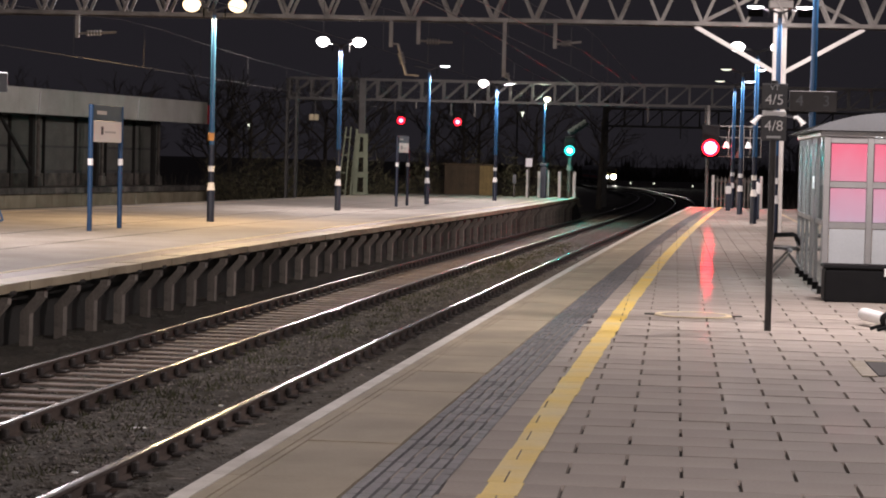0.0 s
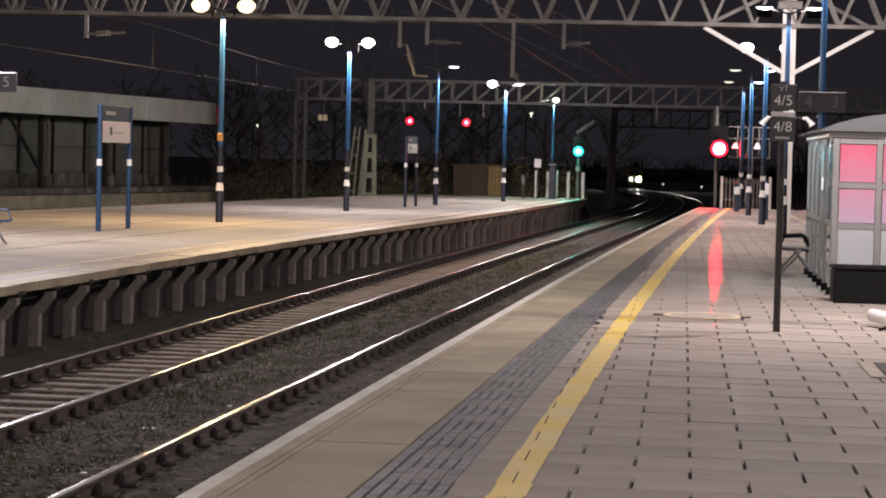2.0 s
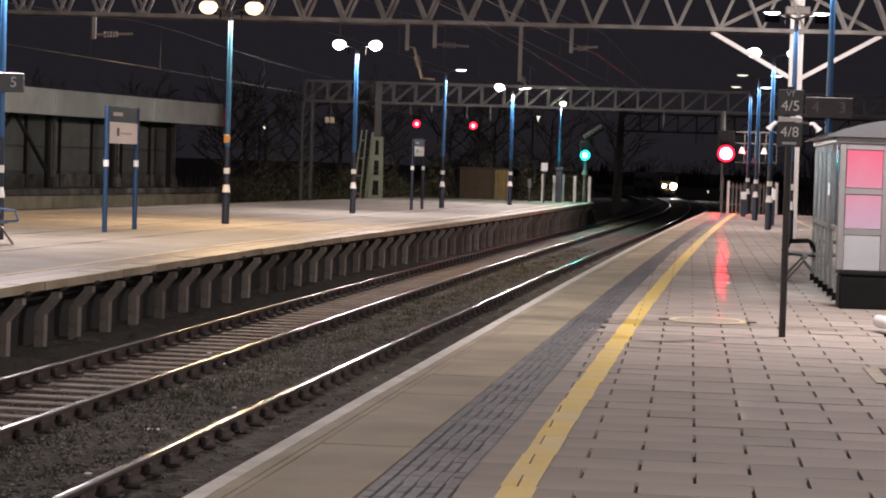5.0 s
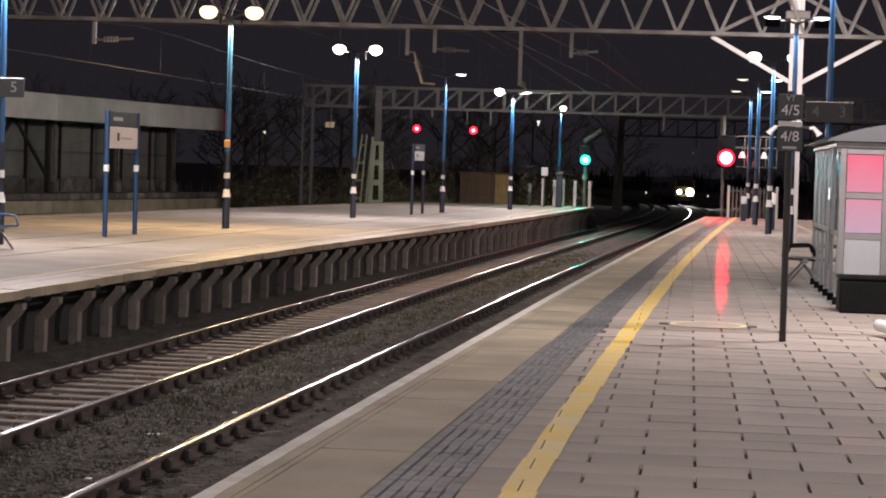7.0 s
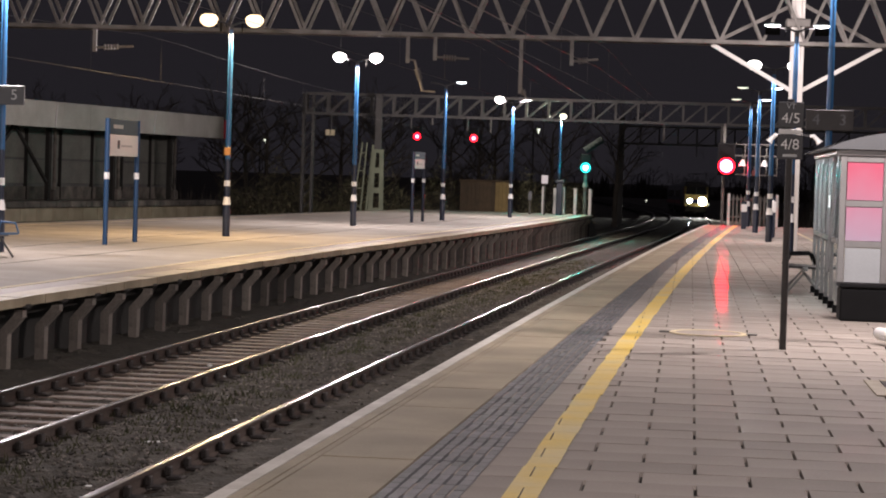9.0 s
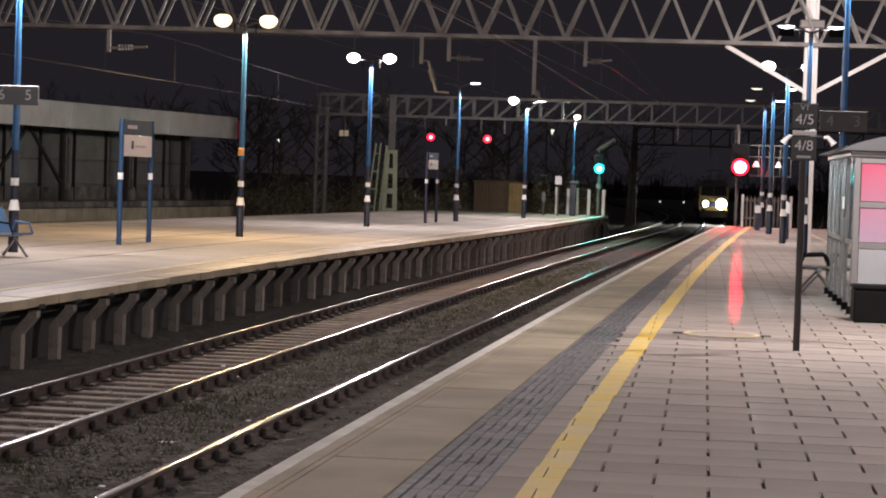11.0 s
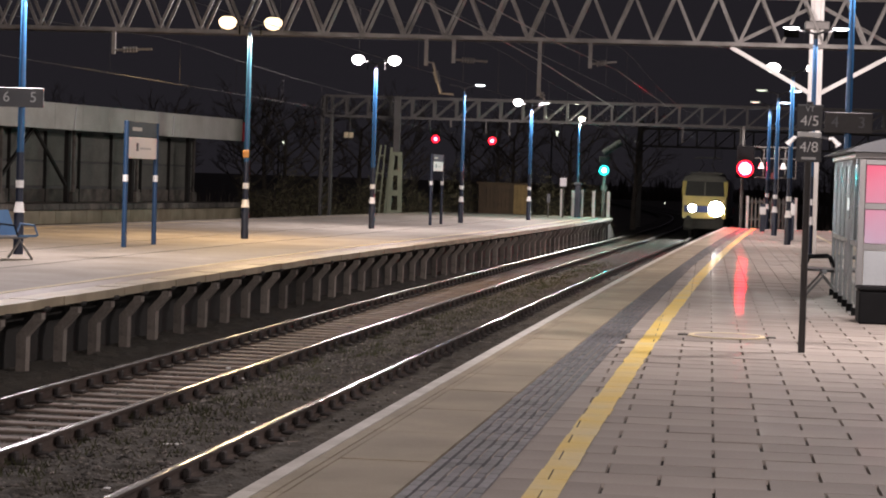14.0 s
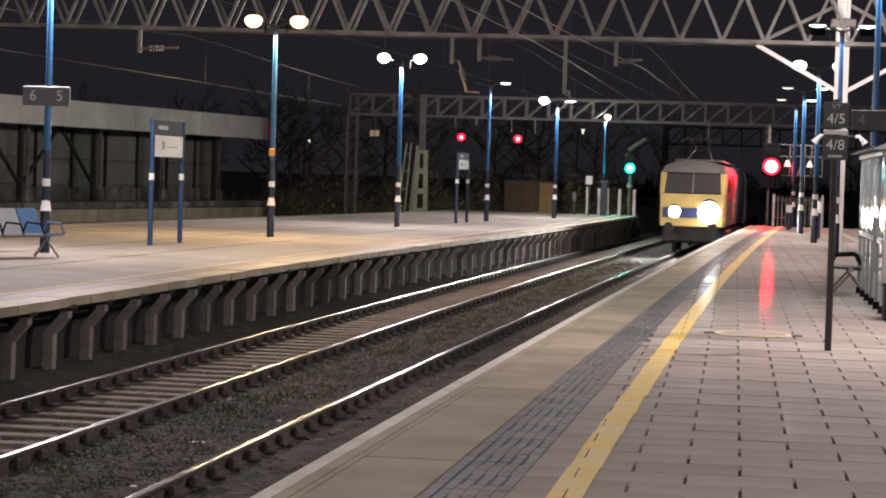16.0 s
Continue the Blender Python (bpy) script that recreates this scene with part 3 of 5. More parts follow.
def build_left_platform():
    pf = thing("pavement", (0, 0, 0), "far platform with worn tarmac, painted lines and concrete edge", "platform", "", "structure")
    z = LEFT_Z
    back = lambda y: max(track(y) - 16.2 + 0.07 * max(0, y - 60), -40)
    m = Mesh()
    ribbon(m, back, lambda y: left_edge(y) - 0.85, z, -14, LEFT_END, 2, 0.3)
    part("platform_top", m, M["tarmac"], pf, "worn tarmac surface")
    m = Mesh()
    ribbon(m, lambda y: left_edge(y) - 0.852, lambda y: left_edge(y) - 0.42, z, -14, LEFT_END, 2, 0.2)
    part("edging", m, M["stained"], pf, "red-brown stained edging band")
    m = Mesh()
    ribbon(m, lambda y: left_edge(y) - 0.99, lambda y: left_edge(y) - 0.86, z + 0.006, -14, LEFT_END - 0.5, 2, 0.004)
    part("yellow_line", m, M["faded_yellow"], pf, "faded yellow safety line")
    m = Mesh()
    ribbon(m, lambda y: back(y) + 0.9, lambda y: back(y) + 1.02, z + 0.006, -14, LEFT_END - 0.5, 2, 0.004)
    part("yellow_line", m, M["faded_yellow"], pf, "faded yellow safety line")
    for off in (3.3, 5.6):
        m = Mesh()
        ribbon(m, lambda y: left_edge(y) - off, lambda y: left_edge(y) - off + 0.035 + 0.02 * math.sin(y * 1.7), z + 0.004, -14, LEFT_END - 0.5, 0.7, 0.003)
        part("seam", m, M["joint"], pf, "dark seam in the tarmac")
    y = 14.0
    while y < LEFT_END - 0.1:
        y2 = min(y + 0.915, LEFT_END)
        c = Mesh()
        dx, dz = random.uniform(-0.007, 0.007), random.uniform(-0.004, 0.004)
        ribbon(c, lambda t: left_edge(t) - 0.418, lambda t: left_edge(t) + dx, z + 0.004 + dz, y + 0.006, y2 - 0.006, 1, 0.115)
        part("coping_slab", c, M["coping"], pf)
        y = y2
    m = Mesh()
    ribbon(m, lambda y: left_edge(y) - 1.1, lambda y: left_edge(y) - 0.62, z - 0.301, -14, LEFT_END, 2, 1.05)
    part("platform_wall", m, M["dark_concrete"], pf, "near-black wall behind the trestles")
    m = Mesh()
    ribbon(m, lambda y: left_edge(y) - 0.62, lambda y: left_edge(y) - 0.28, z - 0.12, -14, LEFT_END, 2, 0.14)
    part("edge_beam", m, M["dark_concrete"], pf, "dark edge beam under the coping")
    # cranked concrete trestles
    out = [(-0.37, -1.25), (-0.25, -1.25), (-0.24, -0.48), (-0.05, -0.26), (-0.05, -0.13), (-0.15, -0.13), (-0.16, -0.22), (-0.37, -0.46)]
    tre = Mesh().prism(out, -0.085, 0.085).data("trestle", M["old_concrete"])
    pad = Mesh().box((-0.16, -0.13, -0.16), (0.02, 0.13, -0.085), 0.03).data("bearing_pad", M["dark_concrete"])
    y = 15.916
    while y < LEFT_END - 0.5:
        t = new("trestle", tre)
        t.parent = pf
        t.matrix_basis = pose(left_edge(y), y, z, random.uniform(-0.6, 0.6), 0, -math.degrees(heading(y)) + random.uniform(-2, 2))
        q = new("bearing_pad", pad)
        q.parent = t
        y += 1.506
    # ramp end
    m = Mesh()
    m.loft([[(back(LEFT_END), LEFT_END, -1.3), (left_edge(LEFT_END) - 0.2, LEFT_END, -1.3), (left_edge(LEFT_END) - 0.2, LEFT_END, z - 0.01), (back(LEFT_END), LEFT_END, z - 0.01)],
            [(back(LEFT_END), LEFT_END + 9, -1.4), (left_edge(LEFT_END) - 0.2, LEFT_END + 9, -1.4), (left_edge(LEFT_END) - 0.2, LEFT_END + 9, -1.2), (back(LEFT_END), LEFT_END + 9, -1.2)]])
    part("ramp", m, M["dark_concrete"], pf, "dark ramp at the end of the platform")


build_ground()
build_ballast()
build_track(0.0, "railway track with shiny rails in brown ballast beside the near platform")
build_track(SECOND, "railway track with brown sleepers and shiny rails beside the far platform")
build_left_platform()
build_near_platform()


# ---------------------------------------------------------------- gantries and wires
def truss(m, x0, x1, y0, y1, z0, z1, pitch, w=0.09, shift=0.0):
    """A lattice girder: two faces with bent diagonals, joined by ties."""
    for y in (y0, y1):
        m.beam((x0, y, z0), (x1, y, z0), w * 1.15)
        m.beam((x0, y, z1), (x1, y, z1), w * 1.15)
        n = int((x1 - x0) / pitch)
        for i in range(n + 1):
            x = x0 + shift + i * pitch
            if x + pitch > x1:
                break
            m.beam((x, y, z0), (x + pitch / 2, y, z1), w * 0.8)
            m.beam((x + pitch / 2, y, z1), (x + pitch, y, z0), w * 0.8)
            if y == y0:
                m.beam((x, y0, z0), (x + pitch, y1, z0), w * 0.45)
                m.beam((x + pitch / 2, y0, z1), (x + pitch / 2, y1, z1), w * 0.45)


def warren(m, x0, x1, y, z0, z1, pitch, w=0.08):
    """A plane girder with posts and falling diagonals."""
    m.beam((x0, y, z0), (x1, y, z0), w * 1.2)
    m.beam((x0, y, z1), (x1, y, z1), w * 1.2)
    n = int((x1 - x0) / pitch)
    for i in range(n + 1):
        x = x0 + i * pitch
        m.beam((x, y, z0), (x, y, z1), w)
        if i < n:
            m.beam((x, y, z0), (x + pitch, y, z1), w * 0.7)


def dropper(parent, x, z0, z1, y, w=0.09):
    part("dropper", Mesh().beam((x, y, z0), (x, y, z1), w), M["steel"], parent, "grey steel drop post")


def build_gantry_near():
    g = thing("overhead_gantry", (0, 0, 0), "galvanised lattice gantry carried on a white mast over the tracks", "gantry", "overhead line gantries")
    y = 57.5
    m = Mesh()
    truss(m, -24, 12, y - 0.35, y + 0.35, 5.13, 6.35, 1.045, 0.085, 0.55)
    part("girder", m, M["steel"], g)
    mast = Mesh()
    mast.box((2.33, y - 0.13, 0), (2.41, y + 0.13, 6.6), 0.008)
    mast.box((2.58, y - 0.13, 0), (2.66, y + 0.13, 6.6), 0.008)
    mast.box((2.41, y - 0.02, 0), (2.58, y + 0.02, 6.6))
    part("mast", mast, M["white_mast"], g, "white painted steel mast")
    for s, x in ((-1, 0.40), (1, 4.55)):
        b = Mesh()
        b.beam((2.5 + s * 0.15, y, 4.0), (x, y, 5.08), 0.1)
        part("brace", b, M["white_mast"], g, "white raking brace")
        b = Mesh()
        b.beam((x, y, 5.1), (2.5 + s * 0.15, y, 6.1), 0.085)
        part("upper_brace", b, M["steel"], g)
    part("cap_plate", Mesh().box((2.2, y - 0.3, 5.55), (2.8, y + 0.3, 5.75), 0.02), M["steel"], g)
    for x, z in ((-7.17, 4.41), (-6.48, 4.49), (-4.32, 3.72), (-3.06, 4.45), (-15.2, 4.5)):
        dropper(g, x, z, 5.1, y - 0.35)
    # registration arms with insulators
    for x0, z0, x1, z1 in ((-6.98, 4.45, -6.76, 3.72), (-6.48, 4.58, -5.62, 4.55), (-4.3, 3.86, -4.15, 3.6), (-3.06, 4.55, -2.4, 4.62), (-15.2, 4.6, -14.2, 4.65)):
        a = Mesh()
        a.tube([(x0, y - 0.35, z0), (x1, y - 0.35, z1)], 0.03)
        for k in range(5):
            f = 0.25 + 0.08 * k
            p = Vector((x0, y - 0.35, z0)).lerp(Vector((x1, y - 0.35, z1)), f)
            q = Vector((x0, y - 0.35, z0)).lerp(Vector((x1, y - 0.35, z1)), f + 0.035)
            a.tube([p, q], 0.075)
        part("registration_arm", a, M["steel"], g, "insulated registration arm", smooth=True)
    a = Mesh()
    a.tube([(-7.17, y - 0.35, 4.5), (-6.99, y - 0.35, 4.48), (-6.78, y - 0.35, 3.72), (-6.45, y - 0.35, 3.70)], 0.03)
    part("registration_arm", a, M["steel"], g, "insulated registration arm")


def build_gantry_far():
    g = thing("overhead_gantry", (0, 0, 0), "weathered lattice gantry spanning all the tracks", "gantry", "overhead line gantries")
    y = 105.0
    m = Mesh()
    warren(m, -17.8, 14.0, y - 0.3, 4.28, 5.2, 1.02, 0.1)
    warren(m, -17.8, 14.0, y + 0.3, 4.28, 5.2, 1.02, 0.08)
    part("girder", m, M["far_steel"], g)
    for x in (-17.7, 14.0):
        mm = Mesh()
        for dx in (-0.22, 0.22):
            mm.box((x + dx - 0.05, y - 0.2, -1.3), (x + dx + 0.05, y + 0.2, 5.2))
        for k in range(12):
            z = -1.2 + k * 0.53
            mm.beam((x - 0.22, y, z), (x + 0.22, y, z + 0.5), 0.05)
        part("mast", mm, M["far_steel"], g)
    for x, z in ((-11.9, 3.9), (-9.2, 3.6), (-1.3, 3.5), (1.3, 3.3), (4.0, 3.4)):
        dropper(g, x, z, 4.25, y - 0.3, 0.07)
    g = thing("overhead_gantry", (0, 0, 0), "distant weathered lattice gantry on steel masts", "gantry", "overhead line gantries")
    y = 160.0
    m = Mesh()
    warren(m, -4.9, 24.0, y, 4.2, 5.4, 1.3, 0.12)
    part("girder", m, M["far_steel"], g)
    for x in (-4.9, 24.0):
        part("mast", Mesh().box((x - 0.2, y - 0.2, -1.7), (x + 0.2, y + 0.2, 6.0), 0.02), M["far_steel"], g)
    for x, z in ((0.3, 3.4), (3.5, 3.4)):
        dropper(g, x, z, 4.2, y, 0.08)


def build_wires():
    for off in (0.0, SECOND, -11.5, 8.3):
        w = thing("overhead_wire", (0, 0, 0), "thin dark contact wire with catenary above the track", "overhead wire", "overhead wires")
        ys = steps(4, 260, 4)
        def cat(y):
            u = ((y - 57.5) / 47.5) % 1
            return 4.95 - 0.75 * 4 * u * (1 - u) * 0.55
        stag = lambda y: 0.2 * math.cos((y - 57.5) / 47.5 * math.pi)
        part("contact_wire", Mesh().tube([(track(y) + off + stag(y), y, 3.8 + (rail_z(y) + 0.915)) for y in ys], 0.005, 5), M["under"], w)
        part("catenary", Mesh().tube([(track(y) + off + stag(y), y, cat(y) + (rail_z(y) + 0.915)) for y in ys], 0.005, 5), M["under"], w)
        for y in steps(10, 160, 6):
            d = Mesh().tube([(track(y) + off + stag(y), y, 3.8 + rail_z(y) + 0.915), (track(y) + off + stag(y), y, cat(y) + rail_z(y) + 0.915)], 0.004, 4)
            part("dropper_wire", d, M["under"], w)


    for rows in (((-6.2, 24), (-5.37, 50), (-5.1, 57.5), (-4.87, 67), (-4.44, 105)), ((-5.2, 28), (-4.25, 48), (-3.75, 57.5), (-2.9, 69), (-2.06, 97), (-1.85, 105))):
        w = thing("overhead_wire", (0, 0, 0), "grey feeder wire strung between the gantries", "overhead wire", "overhead wires")
        part("feeder_wire", Mesh().tube([(x, y, 5.0) for x, y in rows], 0.012, 6), M["steel"], w)


build_gantry_near()
build_gantry_far()
build_wires()


# ---------------------------------------------------------------- lamp columns
def lamp_column(at, height, lens, watts, colour, label, arm=0.57, turn=0.0, heads=(-1, 1), bands=True, plates=(), faint=(), cone=0, visor=False, bulb=0.205):
    c = thing("platform_lamp", at, label, "lamp post", "platform lamp columns", turn=turn)
    part("base_sleeve", Mesh().tube([(0, 0, 0), (0, 0, 0.74), (0, 0, 0.78)], [0.095, 0.095, 0.08], 14), M["navy"], c, "dark navy base sleeve", True)
    # the pole's unlit lower length is put in as a darker colour
    part("lower_pole", Mesh().tube([(0, 0, 0.76), (0, 0, 1.9)], [0.072, 0.069], 12), M["navy"], c, "lower pole, blue darkened to navy where lamp light fades", True)
    part("pole", Mesh().tube([(0, 0, 1.9), (0, 0, height - 0.12)], [0.069, 0.05], 12), M["blue"], c, "blue painted pole", True)
    part("pole_cap", Mesh().tube([(0, 0, height - 0.12), (0, 0, height + 0.03)], [0.052, 0.045], 12), M["lamp_grey"], c, "dark pole cap", True)
    if bands:
        part("band", Mesh().tube([(0, 0, 0.78), (0, 0, 0.98)], [0.105, 0.07], 14), M["white"], c, "white conical band", True)
        part("band", Mesh().tube([(0, 0, 1.24), (0, 0, 1.38)], 0.077, 14), M["print_white"], c, "white band", True)
    for p in plates:
        part("plate", Mesh().box((-0.075, -0.09, p), (0.075, -0.078, p + 0.19), 0.01), M["orange"], c, "orange plate")
    a = Mesh()
    a.tube([(-arm, 0, height + 0.12), (-0.2, 0, height + 0.06), (0, 0, height - 0.02), (0.2, 0, height + 0.06), (arm, 0, height + 0.12)], 0.025, 8)
    part("arm", a, M["lamp_grey"], c, smooth=True)
    flat = lens is M["glow_cool"]
    for k, s in enumerate(heads):
        h = Mesh()
        dim = k in faint
        if flat or dim:
            h.dome((s * arm, 0, height + 0.14), 0.215, 0.19, 0.06)
        else:
            h.dome((s * arm, 0, height + 0.26), 0.11, 0.1, 0.05)
        hd = part("head", h, M["lamp_grey"], c, "dark lamp head", True)
        # a thin plate added between the lens and the pole, keeps the pole's top unlit
        part("shade", Mesh().box((s * (arm - 0.306), -0.07, height - 0.17), (s * (arm - 0.30), 0.07, height + 0.06)), M["light_block"], hd, "added plate that keeps lamp light off the pole")
        # plate added on the near side, stops lamp streaks on the paving
        if visor:
            part("visor", Mesh().box((s * arm - 0.17, -0.215, height - 0.11), (s * arm + 0.17, -0.205, height + 0.07)), M["light_block"], hd, "added plate that blocks light towards the near paving")
        if flat or dim:
            lm = Mesh().dome((s * arm, 0, height + 0.138), 0.19, 0.16, 0.05, sign=-1)
        else:
            # bulb swollen into a full ellipsoid that takes in the lamp's glare
            r = 0.23 if lens is M["glow_warm"] else bulb
            lm = Mesh().dome((s * arm, 0, height + 0.138), r, r * 0.9, r * 0.82, sign=-1)
            lm.dome((s * arm, 0, height + 0.138), r, r * 0.9, r * 0.62)
        part("lens", lm, M["glow_dim"] if dim else lens, hd, "faintly glowing lens" if dim else "glowing lens", True)
        p = Matrix(pose(*at, 0, 0, turn)) @ Vector((s * arm, 0, height - (0.0 if visor else 0.14)))
        if watts:
            lamp(p, watts, colour, 0.06, cone or (172 if lens is M["glow_warm"] else 158 if flat else 0))


NEAR_LABEL = "tall blue platform lamp post with two white heads"
for x, y, h, mat, watts, col, lab, pl in (
        (-12.73, 41.4, 5.35, "glow_white", 600, WHITE, "tall blue platform lamp post carrying a number sign", ()),
        (-11.36, 55.6, 5.20, "glow_warm", 680, WARM, "tall blue platform lamp post with two warm heads", (2.0,)),
        (-10.43, 70.7, 5.12, "glow_white", 610, WHITE, NEAR_LABEL, ()),
        (-9.06, 83.8, 4.95, "glow_cool", 450, WHITE, "blue platform lamp post with pale heads", ()),
        (-7.39, 94.4, 4.72, "glow_white", 550, WHITE, NEAR_LABEL, ()),
        (-6.14, 107.0, 4.45, "glow_pale", 420, (0.95, 1.0, 0.8), "blue platform lamp post at the platform's end", ())):
    lamp_column((x, y, LEFT_Z), h, M[mat], watts, col, lab, arm=(0.12 if y == 107.0 else 0.57), heads=((1,) if y in (83.8, 107.0) else (-1, 1)), plates=pl, faint=((1,) if y == 94.4 else ()), bulb=(0.17 if y == 107.0 else 0.205))
# two posts out of view, added to brighten the far platform's near part
for x, y in ((-13.2, 26.5), (-13.6, 12.0)):
    lamp_column((x, y, LEFT_Z), 5.3, M["glow_white"], 240, WHITE, NEAR_LABEL)
# the last three posts are out of view, added to light the paving
for x, y, h, mat, watts in ((2.62, 45.0, 5.9, "glow_cool", 290), (2.33, 54.0, 5.22, "glow_cool", 150), (2.25, 66.0, 4.9, "glow_white", 330), (2.2, 78.0, 4.75, "glow_cool", 220), (2.2, 89.0, 4.75, "glow_cool", 200),
                            (2.95, 24.5, 5.3, "glow_white", 600), (1.2, 4.5, 5.3, "glow_white", 430), (2.2, -8.0, 5.3, "glow_white", 300)):
    lamp_column((x, y, 0), h, M[mat], watts, WHITE, NEAR_LABEL, faint=((0,) if y > 70 else ()), cone={45.0: 360, 54.0: 360, 66.0: 164}.get(y, 0), visor=y in (45.0, 54.0))


# ---------------------------------------------------------------- signs
def running_board(at, length, top, label, far=False):
    """A station name board on two posts, facing the track; its words cannot be read."""
    b = thing("station_name_board", at, label, "sign", "station name boards", turn=-2.6)
    for y in (0.0, length):
        part("post", Mesh().tube([(0, y, 0), (0, y, top)], 0.055, 12), M["navy"] if far else M["post_blue"], b, "dark blue post" if far else "blue post", True)
        part("band", Mesh().tube([(0, y, 1.38), (0, y, 1.52)], 0.062, 12), M["white"], b, "white band", True)
    h = top - 1.87
    part("header_panel", Mesh().box((-0.03, -0.02, 1.87 + h * 0.58), (0.03, length + 0.02, top), 0.01), M["slate"], b, "slate blue upper panel")
    low = part("lower_panel", Mesh().box((-0.03, -0.02, 1.87), (0.03, length + 0.02, 1.87 + h * 0.575), 0.01), M["print_white"], b, "white lower panel")
    part("print_bar", Mesh().box((0.032, 0.3, 1.87 + h * 0.74), (0.036, 1.0, 1.87 + h * 0.84)), M["print_grey"], b)
    part("print_bar", Mesh().box((0.032, 0.62, 1.87 + h * 0.2), (0.036, 0.78, 1.87 + h * 0.42)), M["sign_black"], low)
    part("print_bar", Mesh().box((0.032, 0.88, 1.87 + h * 0.25), (0.036, 1.7, 1.87 + h * 0.3)), M["print_grey"], low)


running_board((-12.2, 47.1, LEFT_Z), 2.2, 2.66, "blue and white station name board on two blue posts")
running_board((-9.55, 78.6, LEFT_Z), 2.3, 2.45, "distant blue and white station name board on dark posts", True)


def number_sign(at, numbers, width, height, label, face, ink):
    s = thing("platform_number_sign", at, label, "sign", "platform number signs")
    part("panel", Mesh().box((-width / 2, -0.03, 0), (width / 2, 0.03, height), 0.012), face, s, "plain grey panel")
    part("clamp", Mesh().tube([(0, 0.1, height * 0.4), (0, 0.1, height * 0.6)], 0.09, 10), M["lamp_grey"], s)
    for dx, n in numbers:
        lettering("numeral", n, height * 0.55, (dx, -0.034, height / 2), s, ink, label="pale numeral")


number_sign((-12.73, 41.28, 2.68), ((-0.25, "6"), (0.26, "5")), 0.9, 0.36, "grey platform number sign reading 6 and 5 on the lamp post", M["sign_grey"], M["print_grey"])
number_sign((2.62, 44.88, 2.72), ((-0.26, "4"), (0.25, "3")), 0.92, 0.40, "grey platform number sign reading 4 and 3 on the lamp post", M["pole_dark"], M["sign_grey"])


def car_stop():
    s = thing("stop_sign", (0.965, 23.1, 0), "black car stop signs with white figures on a dark pole", "sign", turn=0)
    part("pole", Mesh().tube([(0, 0, 0), (0, 0, 2.5)], 0.034, 12), M["pole_dark"], s, "dark grey pole", True)
    a = part("sign_plate", Mesh().box((-0.128, -0.055, 2.215), (0.128, -0.04, 2.47), 0.008), M["sign_black"], s, "black plate reading VT 4/5")
    lettering("figure", "4/5", 0.105, (0, -0.058, 2.305), a, M["print_white"])
    lettering("letters", "VT", 0.055, (0, -0.058, 2.425), a, M["print_grey"])
    b = part("sign_plate", Mesh().box((-0.128, -0.055, 1.90), (0.128, -0.04, 2.145), 0.008), M["sign_black"], s, "black plate reading 4/8")
    lettering("figure", "4/8", 0.105, (0, -0.058, 2.045), b, M["print_white"])
    part("print_bar", Mesh().box((-0.07, -0.058, 1.925), (0.07, -0.055, 1.95)), M["print_grey"], b)
    part("bracket", Mesh().box((-0.118, -0.045, 2.15), (0.118, -0.03, 2.20), 0.005), M["print_white"], s, "white strip between the plates")


car_stop()


def speaker(at, turn, label="small white horn loudspeaker on the steel mast"):
    s = thing("loudspeaker", at, label, "loudspeaker", "white loudspeakers", turn=turn)
    part("horn", Mesh().tube([(0, 0, 0), (0.09, 0, 0.02), (0.2, 0, -0.09), (0.25, 0, -0.16)], [0.04, 0.05, 0.06, 0.09], 12), M["white"], s, smooth=True)
    part("bracket", Mesh().beam((-0.2, 0, 0.05), (0.05, 0, 0), 0.05), M["lamp_grey"], s)


speaker((2.12, 57.0, 2.85), 180)
speaker((2.86, 57.0, 2.85), 0)
for x in (1.98, 2.84):
    bl = thing("bell_horn", (x, 90.9, 2.34), "small white bell-shaped horn on the signal cage", "loudspeaker", "bell-shaped horns")
    part("bell", Mesh().tube([(0, 0, 0), (0, 0, 0.05), (0, 0, 0.2), (0, 0, 0.24)], [0.14, 0.13, 0.07, 0.05], 14), M["white"], bl, smooth=True)
    part("bracket", Mesh().beam((0, 0, 0.22), (0, 0.3, 0.42), 0.03), M["steel"], bl)


# ---------------------------------------------------------------- seats, shelter, bins
def bench(at, turn, seats, label, blue_end=True, seat="seat_steel"):
    """A row of seats on a beam, with splayed legs; it looks along +x."""
    b = thing("platform_bench", at, label, "bench", "platform benches", turn=turn)
    w = 0.55
    part("beam", Mesh().box((-0.04, -0.05, 0.36), (0.04, seats * w + 0.05, 0.42), 0.01), M["alu"], b)
    for y in (0.12, seats * w - 0.12):
        part("leg", Mesh().tube([(-0.26, y, 0.015), (0.0, y, 0.33), (0.28, y, 0.015)], 0.025, 8), M["alu"], b, "splayed metal leg", True)
    for i in range(seats):
        y0, y1 = i * w + 0.025, (i + 1) * w - 0.025
        mat = M["seat_blue"] if blue_end and i == seats - 1 else M[seat]
        prof = [(0.30, 0.40), (0.30, 0.44), (-0.16, 0.42), (-0.36, 0.86), (-0.40, 0.85), (-0.20, 0.385)]
        part("seat", Mesh().prism(prof, y0, y1), mat, b, "blue seat" if mat is M["seat_blue"] else "perforated seat")
    for i in range(seats + 1):
        part("armrest", Mesh().tube([(-0.18, i * w, 0.44), (-0.1, i * w, 0.62), (0.22, i * w, 0.60), (0.30, i * w, 0.42)], 0.018, 8), M["seat_blue"] if blue_end and i == seats else M["black"], b, smooth=True)


